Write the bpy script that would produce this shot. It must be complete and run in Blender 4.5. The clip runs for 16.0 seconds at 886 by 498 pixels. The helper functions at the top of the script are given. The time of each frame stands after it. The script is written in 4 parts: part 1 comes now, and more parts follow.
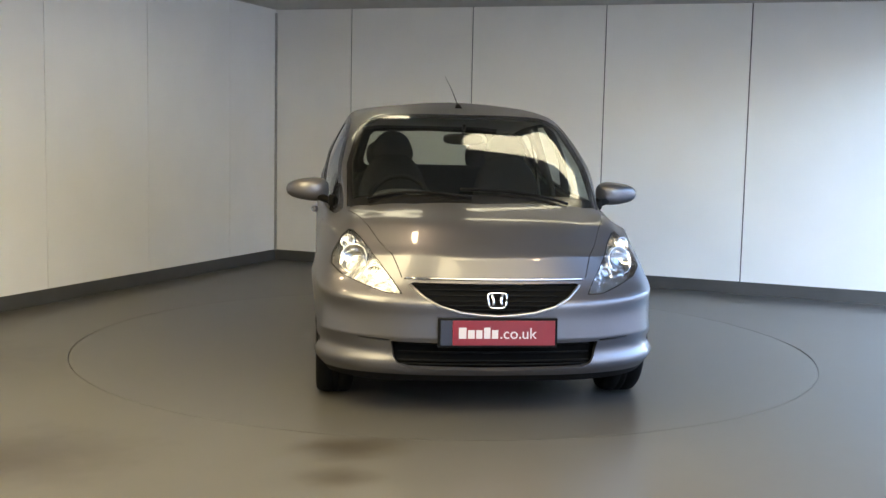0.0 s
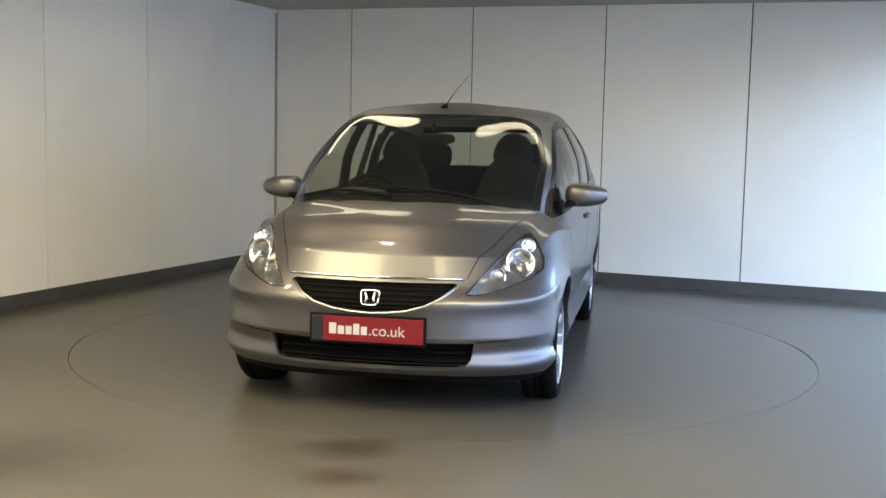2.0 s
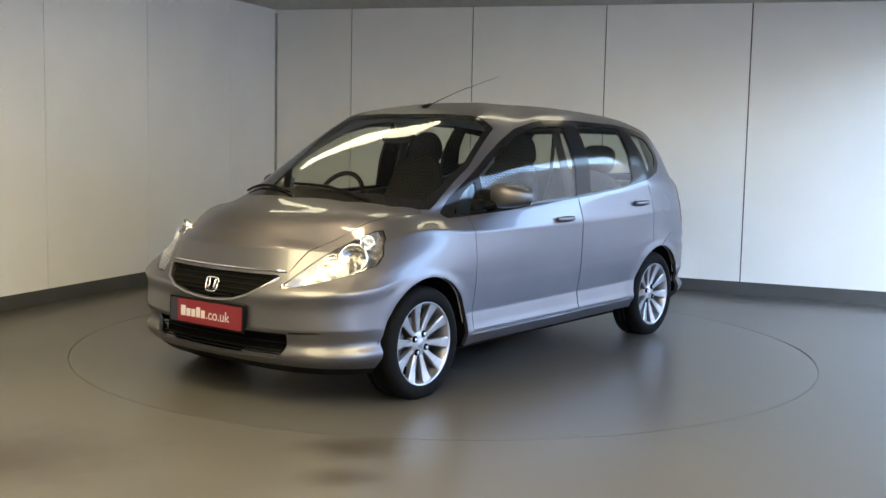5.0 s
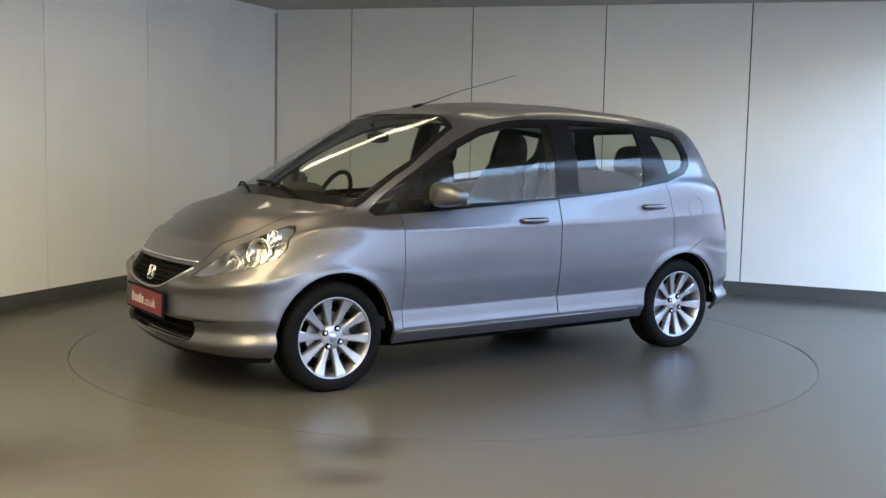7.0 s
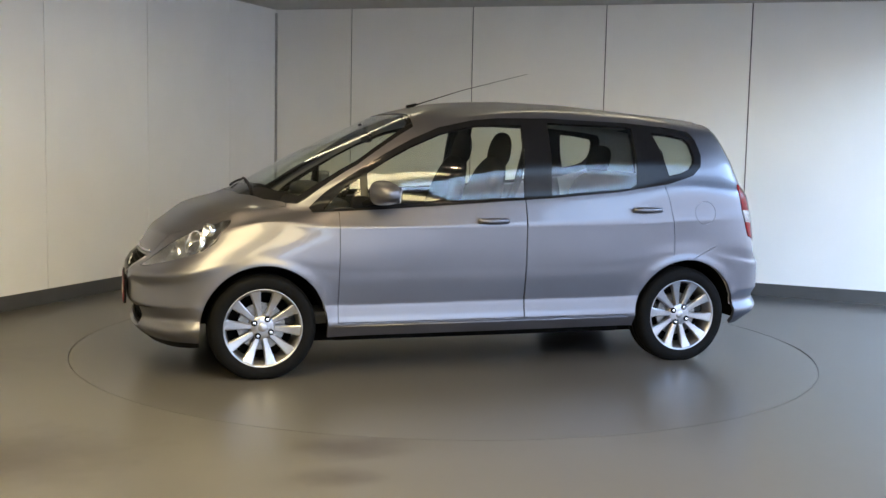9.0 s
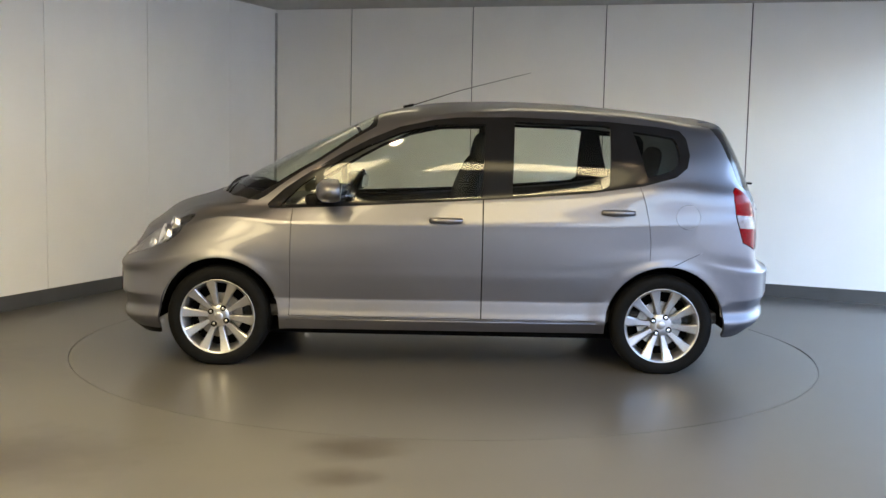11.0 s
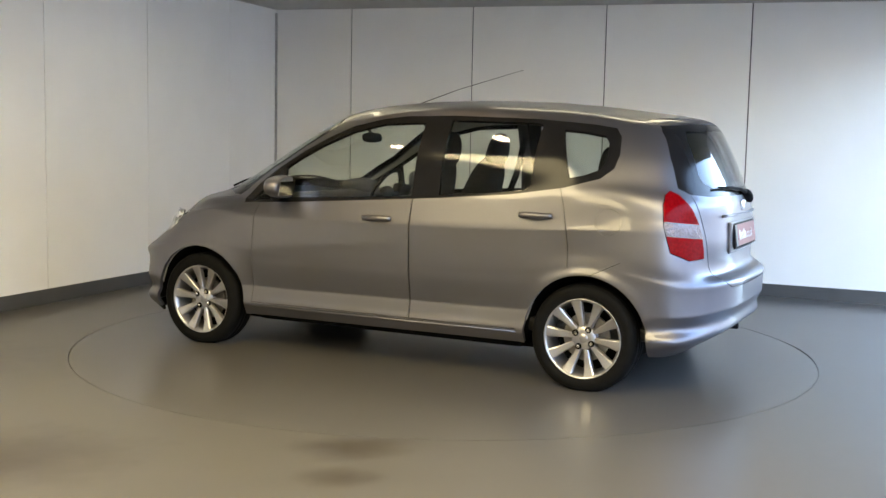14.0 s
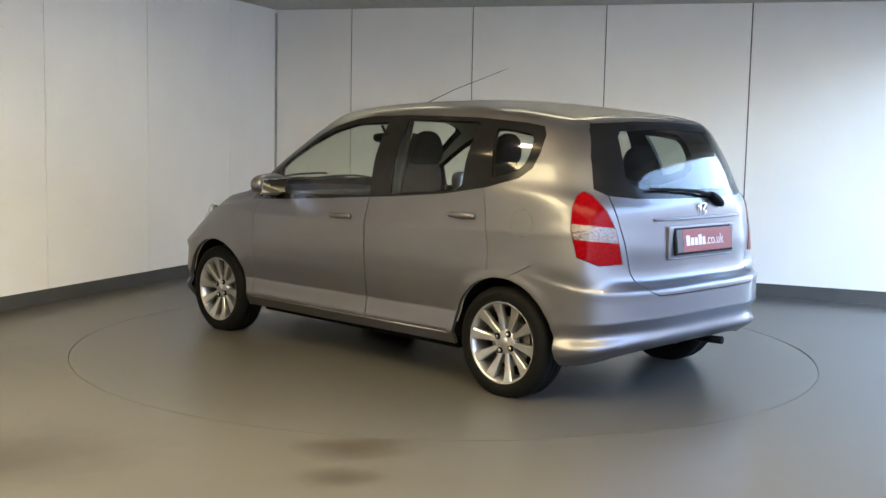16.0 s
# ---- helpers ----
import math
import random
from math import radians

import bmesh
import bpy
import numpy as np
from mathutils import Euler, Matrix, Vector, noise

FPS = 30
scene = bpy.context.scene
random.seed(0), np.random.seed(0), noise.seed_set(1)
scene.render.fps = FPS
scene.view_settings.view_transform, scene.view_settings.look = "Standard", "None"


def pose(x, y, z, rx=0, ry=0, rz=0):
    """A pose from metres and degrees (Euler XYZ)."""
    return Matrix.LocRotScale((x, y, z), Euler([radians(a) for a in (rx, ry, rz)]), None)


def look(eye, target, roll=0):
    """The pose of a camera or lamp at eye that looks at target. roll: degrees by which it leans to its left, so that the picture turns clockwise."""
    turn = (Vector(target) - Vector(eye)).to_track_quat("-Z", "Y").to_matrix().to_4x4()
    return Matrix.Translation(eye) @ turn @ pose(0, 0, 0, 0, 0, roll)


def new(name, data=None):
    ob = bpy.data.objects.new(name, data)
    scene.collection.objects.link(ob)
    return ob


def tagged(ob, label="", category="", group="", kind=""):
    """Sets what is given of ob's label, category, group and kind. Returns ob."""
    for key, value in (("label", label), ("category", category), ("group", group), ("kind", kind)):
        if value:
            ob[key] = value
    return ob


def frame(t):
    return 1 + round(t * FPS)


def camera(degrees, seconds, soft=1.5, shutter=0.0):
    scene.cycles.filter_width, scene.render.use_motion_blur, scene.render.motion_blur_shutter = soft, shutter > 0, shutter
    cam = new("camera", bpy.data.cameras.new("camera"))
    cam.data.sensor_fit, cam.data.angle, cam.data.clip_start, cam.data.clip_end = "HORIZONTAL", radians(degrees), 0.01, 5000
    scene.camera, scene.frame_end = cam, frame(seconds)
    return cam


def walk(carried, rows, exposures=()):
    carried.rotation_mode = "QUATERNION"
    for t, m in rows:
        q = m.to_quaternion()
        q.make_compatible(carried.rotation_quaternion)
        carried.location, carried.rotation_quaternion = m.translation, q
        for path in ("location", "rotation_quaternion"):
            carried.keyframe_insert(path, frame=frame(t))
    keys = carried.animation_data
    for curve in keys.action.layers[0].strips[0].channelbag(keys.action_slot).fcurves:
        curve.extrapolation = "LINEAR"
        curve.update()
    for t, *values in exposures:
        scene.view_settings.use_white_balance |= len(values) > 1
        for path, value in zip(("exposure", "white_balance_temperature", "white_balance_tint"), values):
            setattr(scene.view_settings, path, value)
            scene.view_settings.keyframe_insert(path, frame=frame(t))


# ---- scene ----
# ---- camera ----
EYE = (0.0, -6.676, 1.261)
cam = camera(44.94, 16.0, soft=1.5)
_f = Vector((math.sin(-0.0023) * math.cos(0.1003), math.cos(0.1003), -math.sin(0.1003)))
CAM = look(EYE, Vector(EYE) + _f, 1.176)
walk(cam, [(0, CAM), (16, CAM)], [(0, 3.99, 6520, 10), (4, 3.96, 6520, 10), (7, 3.88, 6510, 10), (9, 3.97, 6680, 11), (12.5, 4.04, 6750, 11), (16, 4.21, 6580, 10)])

# ---- world and light ----
world = bpy.data.worlds.new("world")
scene.world = world
world.use_nodes = True
sky = world.node_tree.nodes.new("ShaderNodeTexSky")
sky.sky_type, sky.sun_disc = "NISHITA", False
sky.sun_elevation, sky.sun_rotation, sky.air_density, sky.dust_density = radians(35), radians(255), 1.0, 1.5
world.node_tree.links.new(sky.outputs[0], world.node_tree.nodes["Background"].inputs[0])
world.node_tree.nodes["Background"].inputs[1].default_value = 0.185


# ---- materials ----
def material(name, base, rough=0.5, metal=0.0, scale=0.0, vary=0.1, bump=0.0, bump_scale=60.0, coat=0.0, big=1.3,
             emit=None, power=0.0, rough_vary=0.0, stretch=(1, 1, 1), spec=0.5, detail=6):
    m = bpy.data.materials.new(name)
    m.use_nodes = True
    nt = m.node_tree
    p = nt.nodes["Principled BSDF"]
    p.inputs["Base Color"].default_value = (*base, 1)
    p.inputs["Roughness"].default_value = rough
    p.inputs["Metallic"].default_value = metal
    p.inputs["Coat Weight"].default_value = coat
    p.inputs["Coat Roughness"].default_value = 0.04
    p.inputs["Specular IOR Level"].default_value = spec
    if emit:
        p.inputs["Emission Color"].default_value = (*emit, 1)
        p.inputs["Emission Strength"].default_value = power
    if scale or bump:
        tc = nt.nodes.new("ShaderNodeTexCoord")
        mp = nt.nodes.new("ShaderNodeMapping")
        mp.inputs["Scale"].default_value = stretch
        nt.links.new(tc.outputs["Object"], mp.inputs[0])
    if scale:
        n1 = nt.nodes.new("ShaderNodeTexNoise")
        n1.inputs["Scale"].default_value = scale
        n1.inputs["Detail"].default_value = detail
        n2 = nt.nodes.new("ShaderNodeTexNoise")
        n2.inputs["Scale"].default_value = big
        n2.inputs["Detail"].default_value = 3
        nt.links.new(mp.outputs[0], n1.inputs[0])
        nt.links.new(mp.outputs[0], n2.inputs[0])
        add = nt.nodes.new("ShaderNodeMath")
        add.operation = "ADD"
        nt.links.new(n1.outputs[0], add.inputs[0])
        nt.links.new(n2.outputs[0], add.inputs[1])
        mr = nt.nodes.new("ShaderNodeMapRange")
        mr.inputs[1].default_value, mr.inputs[2].default_value = 0.55, 1.45
        mr.interpolation_type = "SMOOTHSTEP"
        mr.inputs[3].default_value, mr.inputs[4].default_value = 1 - vary, 1 + vary
        nt.links.new(add.outputs[0], mr.inputs[0])
        mul = nt.nodes.new("ShaderNodeVectorMath")
        mul.operation = "MULTIPLY"
        mul.inputs[0].default_value = base
        nt.links.new(mr.outputs[0], mul.inputs[1])
        nt.links.new(mul.outputs[0], p.inputs["Base Color"])
        if rough_vary:
            rr = nt.nodes.new("ShaderNodeMapRange")
            rr.inputs[1].default_value, rr.inputs[2].default_value = 0.2, 1.8
            rr.inputs[3].default_value, rr.inputs[4].default_value = rough - rough_vary, rough + rough_vary
            nt.links.new(add.outputs[0], rr.inputs[0])
            nt.links.new(rr.outputs[0], p.inputs["Roughness"])
    if bump:
        nb = nt.nodes.new("ShaderNodeTexNoise")
        nb.inputs["Scale"].default_value = bump_scale
        nb.inputs["Detail"].default_value = 4
        nt.links.new(mp.outputs[0], nb.inputs[0])
        bn = nt.nodes.new("ShaderNodeBump")
        bn.inputs["Strength"].default_value = bump
        bn.inputs["Distance"].default_value = 0.01
        nt.links.new(nb.outputs[0], bn.inputs["Height"])
        nt.links.new(bn.outputs[0], p.inputs["Normal"])
    return m


def glass(name, tint, gloss_rough=0.0):
    m = bpy.data.materials.new(name)
    m.use_nodes = True
    nt = m.node_tree
    nt.nodes.remove(nt.nodes["Principled BSDF"])
    out = nt.nodes["Material Output"]
    tr = nt.nodes.new("ShaderNodeBsdfTransparent")
    tr.inputs[0].default_value = (*tint, 1)
    gl = nt.nodes.new("ShaderNodeBsdfGlossy")
    gl.inputs["Roughness"].default_value = gloss_rough
    gl.inputs[0].default_value = (1, 1, 1, 1)
    lw = nt.nodes.new("ShaderNodeLayerWeight")
    lw.inputs["Blend"].default_value = 0.5
    pw = nt.nodes.new("ShaderNodeMath")
    pw.operation = "POWER"
    pw.inputs[1].default_value = 5.0
    nt.links.new(lw.outputs["Facing"], pw.inputs[0])
    fr = nt.nodes.new("ShaderNodeMath")
    fr.operation = "MULTIPLY_ADD"
    fr.inputs[1].default_value, fr.inputs[2].default_value = 0.94, 0.042
    nt.links.new(pw.outputs[0], fr.inputs[0])
    mix = nt.nodes.new("ShaderNodeMixShader")
    nt.links.new(fr.outputs[0], mix.inputs[0])
    nt.links.new(tr.outputs[0], mix.inputs[1])
    nt.links.new(gl.outputs[0], mix.inputs[2])
    nt.links.new(mix.outputs[0], out.inputs[0])
    return m


PAINT = material("silver_paint", (0.134, 0.133, 0.149), 0.43, 0.90, 900, 0.06, 0.015, 1500, coat=0.45, big=3)
BLACK = material("black_plastic", (0.0045, 0.0045, 0.005), 0.6, 0, 40, 0.2, 0.1, 400, spec=0.08)
GAP = material("gap_black", (0.004, 0.004, 0.004), 0.9, spec=0.05)
GLOSSBLACK = material("black_trim", (0.009, 0.009, 0.010), 0.16, 0, 20, 0.1, spec=0.14)
RUBBER = material("tyre_rubber", (0.004, 0.004, 0.004), 0.7, 0, 30, 0.25, 0.1, 200, spec=0.08)
ALLOY = material("alloy_silver", (0.36, 0.36, 0.375), 0.30, 0.85, 50, 0.05)
# darker than mirror glass, to dim the reflection by colour
MIRROR = material("dimmed_mirror", (0.45, 0.46, 0.48), 0.02, 1.0)
CHROME = material("chrome", (0.8, 0.8, 0.82), 0.08, 1.0)
GLASS = glass("window_glass", (0.86, 0.90, 0.84))
TINT = glass("rear_glass", (0.60, 0.64, 0.60))
CLEAR = glass("lamp_cover", (0.93, 0.94, 0.95))
REFLECT = material("lamp_reflector", (0.34, 0.34, 0.355), 0.16, 0.9, 25, 0.5, 1.0, 26)
REDLENS = material("red_lens", (0.15, 0.0013, 0.0028), 0.07, 0.0, 70, 0.35, 0.05, 120, spec=0.25)
REDLENS.node_tree.nodes["Principled BSDF"].inputs["IOR"].default_value = 1.2
# dark grey for the shade in the body-coloured handle cups
CUP_SHADE = material("handle_cup_shade", (0.07, 0.07, 0.078), 0.4, 0.6, 60, 0.1)
BAND = material("plate_band", (0.010, 0.012, 0.022), 0.35, 0, 30, 0.1)
WHITELENS = material("clear_lens", (0.11, 0.09, 0.092), 0.22, 0.6, 60, 0.25, 0.5, 70, coat=0.3)
AMBER = material("amber_lens", (0.75, 0.25, 0.05), 0.2, 0.0)
PLATERED = material("plate_red", (0.135, 0.002, 0.008), 0.4, 0, 30, 0.06)
WHITE = material("white_letter", (0.45, 0.43, 0.44), 0.4)
CLOTH = material("dark_seat_cloth", (0.012, 0.012, 0.0135), 0.9, 0, 14, 0.3, 0.1, 60, spec=0.2)
DASH = material("dark_dashboard", (0.016, 0.016, 0.017), 0.7, 0, 80, 0.2, 0.2, 300)
LINING = material("grey_lining", (0.32, 0.31, 0.29), 0.9, 0, 50, 0.1)
DISC = material("brake_steel", (0.25, 0.24, 0.23), 0.4, 0.9, 30, 0.2)


def floor_material(name, light, dark, rough, stains=()):
    """Worn floor paint: broad soft stains and fine mottling."""
    m = bpy.data.materials.new(name)
    m.use_nodes = True
    nt = m.node_tree
    p = nt.nodes["Principled BSDF"]
    tc = nt.nodes.new("ShaderNodeTexCoord")
    ns = []
    for sc, det in ((0.35, 0.0), (1.1, 0.0), (4.5, 3.0)):
        n = nt.nodes.new("ShaderNodeTexNoise")
        n.inputs["Scale"].default_value, n.inputs["Detail"].default_value = sc, det
        nt.links.new(tc.outputs["Object"], n.inputs[0])
        ns.append(n)
    def blend(a, b2, ka, kb):
        x = nt.nodes.new("ShaderNodeMath")
        x.operation = "MULTIPLY"
        x.inputs[1].default_value = ka
        nt.links.new(a, x.inputs[0])
        y = nt.nodes.new("ShaderNodeMath")
        y.operation = "MULTIPLY_ADD"
        y.inputs[1].default_value = kb
        nt.links.new(b2, y.inputs[0])
        nt.links.new(x.outputs[0], y.inputs[2])
        return y.outputs[0]
    f = blend(blend(ns[0].outputs[0], ns[1].outputs[0], 0.55, 0.25), ns[2].outputs[0], 1.0, 0.20)
    ramp = nt.nodes.new("ShaderNodeValToRGB")
    ramp.color_ramp.interpolation = "LINEAR"
    ramp.color_ramp.elements[0].position, ramp.color_ramp.elements[1].position = 0.22, 0.78
    ramp.color_ramp.elements[0].color, ramp.color_ramp.elements[1].color = (*dark, 1), (*light, 1)
    nt.links.new(f, ramp.inputs[0])
    colour = ramp.outputs[0]
    for x, y, wide, deep, turn in stains:
        mp = nt.nodes.new("ShaderNodeMapping")
        mp.vector_type = "TEXTURE"
        mp.inputs["Location"].default_value = (x, y, 0)
        mp.inputs["Rotation"].default_value = (0, 0, radians(turn))
        mp.inputs["Scale"].default_value = (wide, deep, 1)
        nt.links.new(tc.outputs["Object"], mp.inputs[0])
        wob = nt.nodes.new("ShaderNodeTexNoise")
        wob.inputs["Scale"].default_value, wob.inputs["Detail"].default_value = 7.0, 2.0
        nt.links.new(tc.outputs["Object"], wob.inputs[0])
        ad = nt.nodes.new("ShaderNodeVectorMath")
        ad.operation = "ADD"
        nt.links.new(mp.outputs[0], ad.inputs[0])
        sb = nt.nodes.new("ShaderNodeVectorMath")
        sb.operation = "SUBTRACT"
        sb.inputs[1].default_value = (0.5, 0.5, 0.5)
        nt.links.new(wob.outputs["Color"], sb.inputs[0])
        nt.links.new(sb.outputs[0], ad.inputs[1])
        gr = nt.nodes.new("ShaderNodeTexGradient")
        gr.gradient_type = "SPHERICAL"
        nt.links.new(ad.outputs[0], gr.inputs[0])
        mx = nt.nodes.new("ShaderNodeMixRGB")
        mx.blend_type = "MULTIPLY"
        mx.inputs[2].default_value = (0.42, 0.35, 0.27, 1)
        nt.links.new(gr.outputs[1], mx.inputs[0])
        nt.links.new(colour, mx.inputs[1])
        colour = mx.outputs[0]
    nt.links.new(colour, p.inputs["Base Color"])
    p.inputs["Roughness"].default_value = rough
    return m


FLOOR = floor_material("floor_paint", (0.085, 0.080, 0.072), (0.060, 0.055, 0.047), 0.31, ((-0.36, -2.36, 0.30, 0.20, 10), (-0.38, -2.76, 0.20, 0.14, 0), (-1.7, -2.6, 0.6, 0.5, 20), (-2.7, -0.9, 0.5, 0.8, 0)))
TABLE = floor_material("turntable_paint", (0.077, 0.073, 0.067), (0.060, 0.056, 0.050), 0.29)
# unseen sky blocker; its blue stands for sky in the window reflections
BLOCKER = material("blocker_blue", (0.25, 0.28, 0.33), 0.9, 0, 3, 0.1, 0.1, 40)
WALLM = material("wall_panel", (0.83, 0.82, 0.79), 0.45, 0, 2.0, 0.03, 0.02, 8, big=0.5)
JOINT = material("panel_joint", (0.07, 0.07, 0.068), 0.7, 0, 8, 0.1)
SKIRT = material("skirting_grey", (0.062, 0.062, 0.061), 0.5, 0, 6, 0.15)
TRIM = material("corner_trim_grey", (0.36, 0.36, 0.35), 0.6, 0, 6, 0.15)
CEILM = material("ceiling_grey", (0.44, 0.43, 0.41), 0.8, 0, 5, 0.06)
FRAME = material("lamp_frame", (0.35, 0.35, 0.35), 0.5)
TUBE = material("warm_light_panel", (0.9, 0.9, 0.85), 0.5, emit=(1.0, 0.90, 0.60), power=0.45)
# glow of the added fill panels, which warm and brighten the room
TUBE_FILL = material("fill_light_panel", (0.9, 0.9, 0.85), 0.5, emit=(1.0, 0.83, 0.46), power=0.95)
SPOT = material("warm_downlight", (0.9, 0.9, 0.85), 0.5, emit=(1.0, 0.72, 0.42), power=9.0)


# ---- mesh helpers ----
def mesh_of(name, verts, faces, mat, smooth=False, mats=None):
    me = bpy.data.meshes.new(name)
    me.from_pydata([tuple(v) for v in verts], [], faces)
    for m in (mats or [mat]):
        me.materials.append(m)
    if smooth:
        me.shade_smooth()
    return me


def part(name, bm, mat, parent=None, label="", smooth=False):
    me = bpy.data.meshes.new(name)
    bm.to_mesh(me)
    bm.free()
    me.materials.append(mat)
    if smooth:
        me.shade_smooth()
    ob = new(name, me)
    if parent:
        ob.parent = parent
    return tagged(ob, label)


def box(x0, x1, y0, y1, z0, z1, bevel=0.0, segs=2):
    bm = bmesh.new()
    bmesh.ops.create_cube(bm, size=1, matrix=Matrix.Translation(((x0 + x1) / 2, (y0 + y1) / 2, (z0 + z1) / 2))
                          @ Matrix.Diagonal((x1 - x0, y1 - y0, z1 - z0, 1)))
    if bevel:
        bmesh.ops.bevel(bm, geom=bm.edges[:], offset=bevel, segments=segs, affect="EDGES", profile=0.6)
    return bm


def lathe(profile, n=48, axis="y", close=False):
    """profile: (radius, offset along axis) rows; turned about the axis."""
    bm = bmesh.new()
    rings = []
    for r, o in profile:
        ring = []
        for k in range(n):
            a = 2 * math.pi * k / n
            ring.append(bm.verts.new((r * math.cos(a), o, r * math.sin(a)) if axis == "y" else (r * math.cos(a), r * math.sin(a), o)))
        rings.append(ring)
    for a, b in zip(rings, rings[1:]):
        for k in range(n):
            bm.faces.new((a[k], a[(k + 1) % n], b[(k + 1) % n], b[k]))
    if close:
        bm.faces.new(rings[0])
        bm.faces.new(rings[-1])
    bmesh.ops.recalc_face_normals(bm, faces=bm.faces[:])
    return bm


# ---- room ----
CORNER = Vector((-1.77, 4.38, 0))
WEST = Vector((-0.348, -0.9375, 0)).normalized()      # along the side wall, towards the camera
EAST = Vector((0.915, -0.403, 0)).normalized()        # along the end wall
HIGH = 2.53
JUT = 0.11


def wall_run(name, a, way, out, length, joints, label, gap=0.003):
    """A panelled wall from a along way; out points away from the room. joints: distances of the panel seams."""
    root = tagged(new(name), label, "wall", kind="structure")
    ends = [0.0] + joints + [length]
    def slab(nm, s0, s1, z0, z1, d0, d1, mat):
        v = []
        for z in (z0, z1):
            for s, d in ((s0, d0), (s1, d0), (s1, d1), (s0, d1)):
                p = a + way * s + out * d
                v.append((p.x, p.y, z))
        f = [(0, 3, 2, 1), (4, 5, 6, 7), (0, 1, 5, 4), (1, 2, 6, 5), (2, 3, 7, 6), (3, 0, 4, 7)]
        ob = new(nm, mesh_of(nm, v, f, mat))
        bm = bmesh.new()
        bm.from_mesh(ob.data)
        bmesh.ops.recalc_face_normals(bm, faces=bm.faces[:])
        bm.to_mesh(ob.data)
        bm.free()
        ob.parent = root
        return ob
    slab("backing", -0.14, length, 0, HIGH + 0.3, 0.012, 0.15, JOINT)
    for s0, s1 in zip(ends, ends[1:]):
        slab("wall_panel", s0 + (gap if s0 else -0.01), s1 - gap, JUT, HIGH + 0.2, 0, 0.014, WALLM)
    slab("skirting", 0, length, 0, JUT, -0.006, 0.014, SKIRT)
    return root


def out_of(way, left):
    return Vector((-way.y, way.x, 0)) * (1 if left else -1)


W_JOINTS = [0.87, 2.15, 3.385, 4.62, 5.86, 7.1, 8.3, 9.5, 10.7, 11.9, 13.1]
E_JOINTS = [0.875, 2.167, 3.448, 4.708, 5.97]
wall_run("wall_west", CORNER, WEST, out_of(WEST, False), 14.2, W_JOINTS, "white smooth wall panels with thin joints above grey skirting")
wall_run("wall_north", CORNER, EAST, out_of(EAST, True), 6.6, E_JOINTS, "off-white smooth wall panels with dark joints above grey skirting", 0.0058)
NE = CORNER + EAST * 6.6
SW = CORNER + WEST * 14.2
SE = NE + WEST * 11.6
SOUTH = (SE - SW).normalized()
wall_run("wall_south", SW, SOUTH, out_of(SOUTH, False), (SE - SW).length, [1.4, 2.8, 4.2, 5.6, 7.0, 8.4], "plain white panelled wall behind the camera")


def quad_slab(name, pts, z0, z1, mat):
    n = len(pts)
    v = [(p[0], p[1], z0) for p in pts] + [(p[0], p[1], z1) for p in pts]
    f = [tuple(range(n)), tuple(range(2 * n - 1, n - 1, -1))] + [(k, (k + 1) % n, n + (k + 1) % n, n + k) for k in range(n)]
    ob = new(name, mesh_of(name, v, f, mat))
    bm = bmesh.new()
    bm.from_mesh(ob.data)
    bmesh.ops.recalc_face_normals(bm, faces=bm.faces[:])
    bm.to_mesh(ob.data)
    bm.free()
    return ob


post = tagged(quad_slab("corner_trim", [CORNER + WEST * 0.02 + EAST * 0.001, CORNER + WEST * 0.02 + EAST * 0.02, CORNER + EAST * 0.02, CORNER - WEST * 0.01 - EAST * 0.01], 0.1, HIGH - 0.01, TRIM),
              "thin dark trim in the wall corner", "trim", kind="structure")
c4 = [CORNER - WEST * 0.3 - EAST * 0.3, NE + Vector((0.15, 0.4, 0)), SE + Vector((0.15, -0.3, 0)), SW + WEST * 0.3 - SOUTH * 0.3]
def ceil_z(p):
    """The ceiling drops slightly towards the open side."""
    return 2.553 - 0.018 * ((Vector((p[0], p[1], 0)) - CORNER).dot(EAST))


roof_slab = quad_slab("ceiling", c4, HIGH, HIGH + 0.12, CEILM)
for v in roof_slab.data.vertices:
    v.co.z += ceil_z(v.co) - HIGH
tagged(roof_slab, "plain grey low ceiling ending at the open side", "ceiling", kind="structure")
EDGE = (SE - NE).normalized()
SIDEWAYS = Vector((-EDGE.y, EDGE.x, 0))
tagged(quad_slab("lintel", [NE, SE, SE + SIDEWAYS * 0.15, NE + SIDEWAYS * 0.15], 2.31, 2.425, WALLM),
       "white beam above the open side of the room", "beam", kind="structure")

# slab added out of view to hold low sky off the car and walls
blocker_pts = [NE + EAST * 8.0 - WEST * 14, NE + EAST * 8.0 + WEST * 26, NE + EAST * 8.3 + WEST * 26, NE + EAST * 8.3 - WEST * 14]
tagged(quad_slab("sky_blocker", blocker_pts, 0.0, 4.2, BLOCKER), "unseen pale blue slab added to block the low sky", "wall", kind="structure")

# floor with a round hole for the turntable
RT = 2.24


def ring_floor():
    n = 192
    v, f = [], []
    for z in (0.0, -0.12):
        for r in (RT - 0.001, 60.0):
            for k in range(n):
                a = 2 * math.pi * k / n
                if r < 10:      # the slot is worn wider on two sides
                    r = RT - 0.001 + 0.009 * math.exp(-((a - 6.22) / 0.16) ** 2) + 0.009 * math.exp(-(a / 0.10) ** 2) + 0.005 * math.exp(-((a - 3.36) / 0.20) ** 2)
                v.append((r * math.cos(a), r * math.sin(a), z))
    for k in range(n):
        j = (k + 1) % n
        f.append((k, n + k, n + j, j))
        f.append((k, j, 2 * n + j, 2 * n + k))
    return new("floor", mesh_of("floor", v, f, FLOOR))


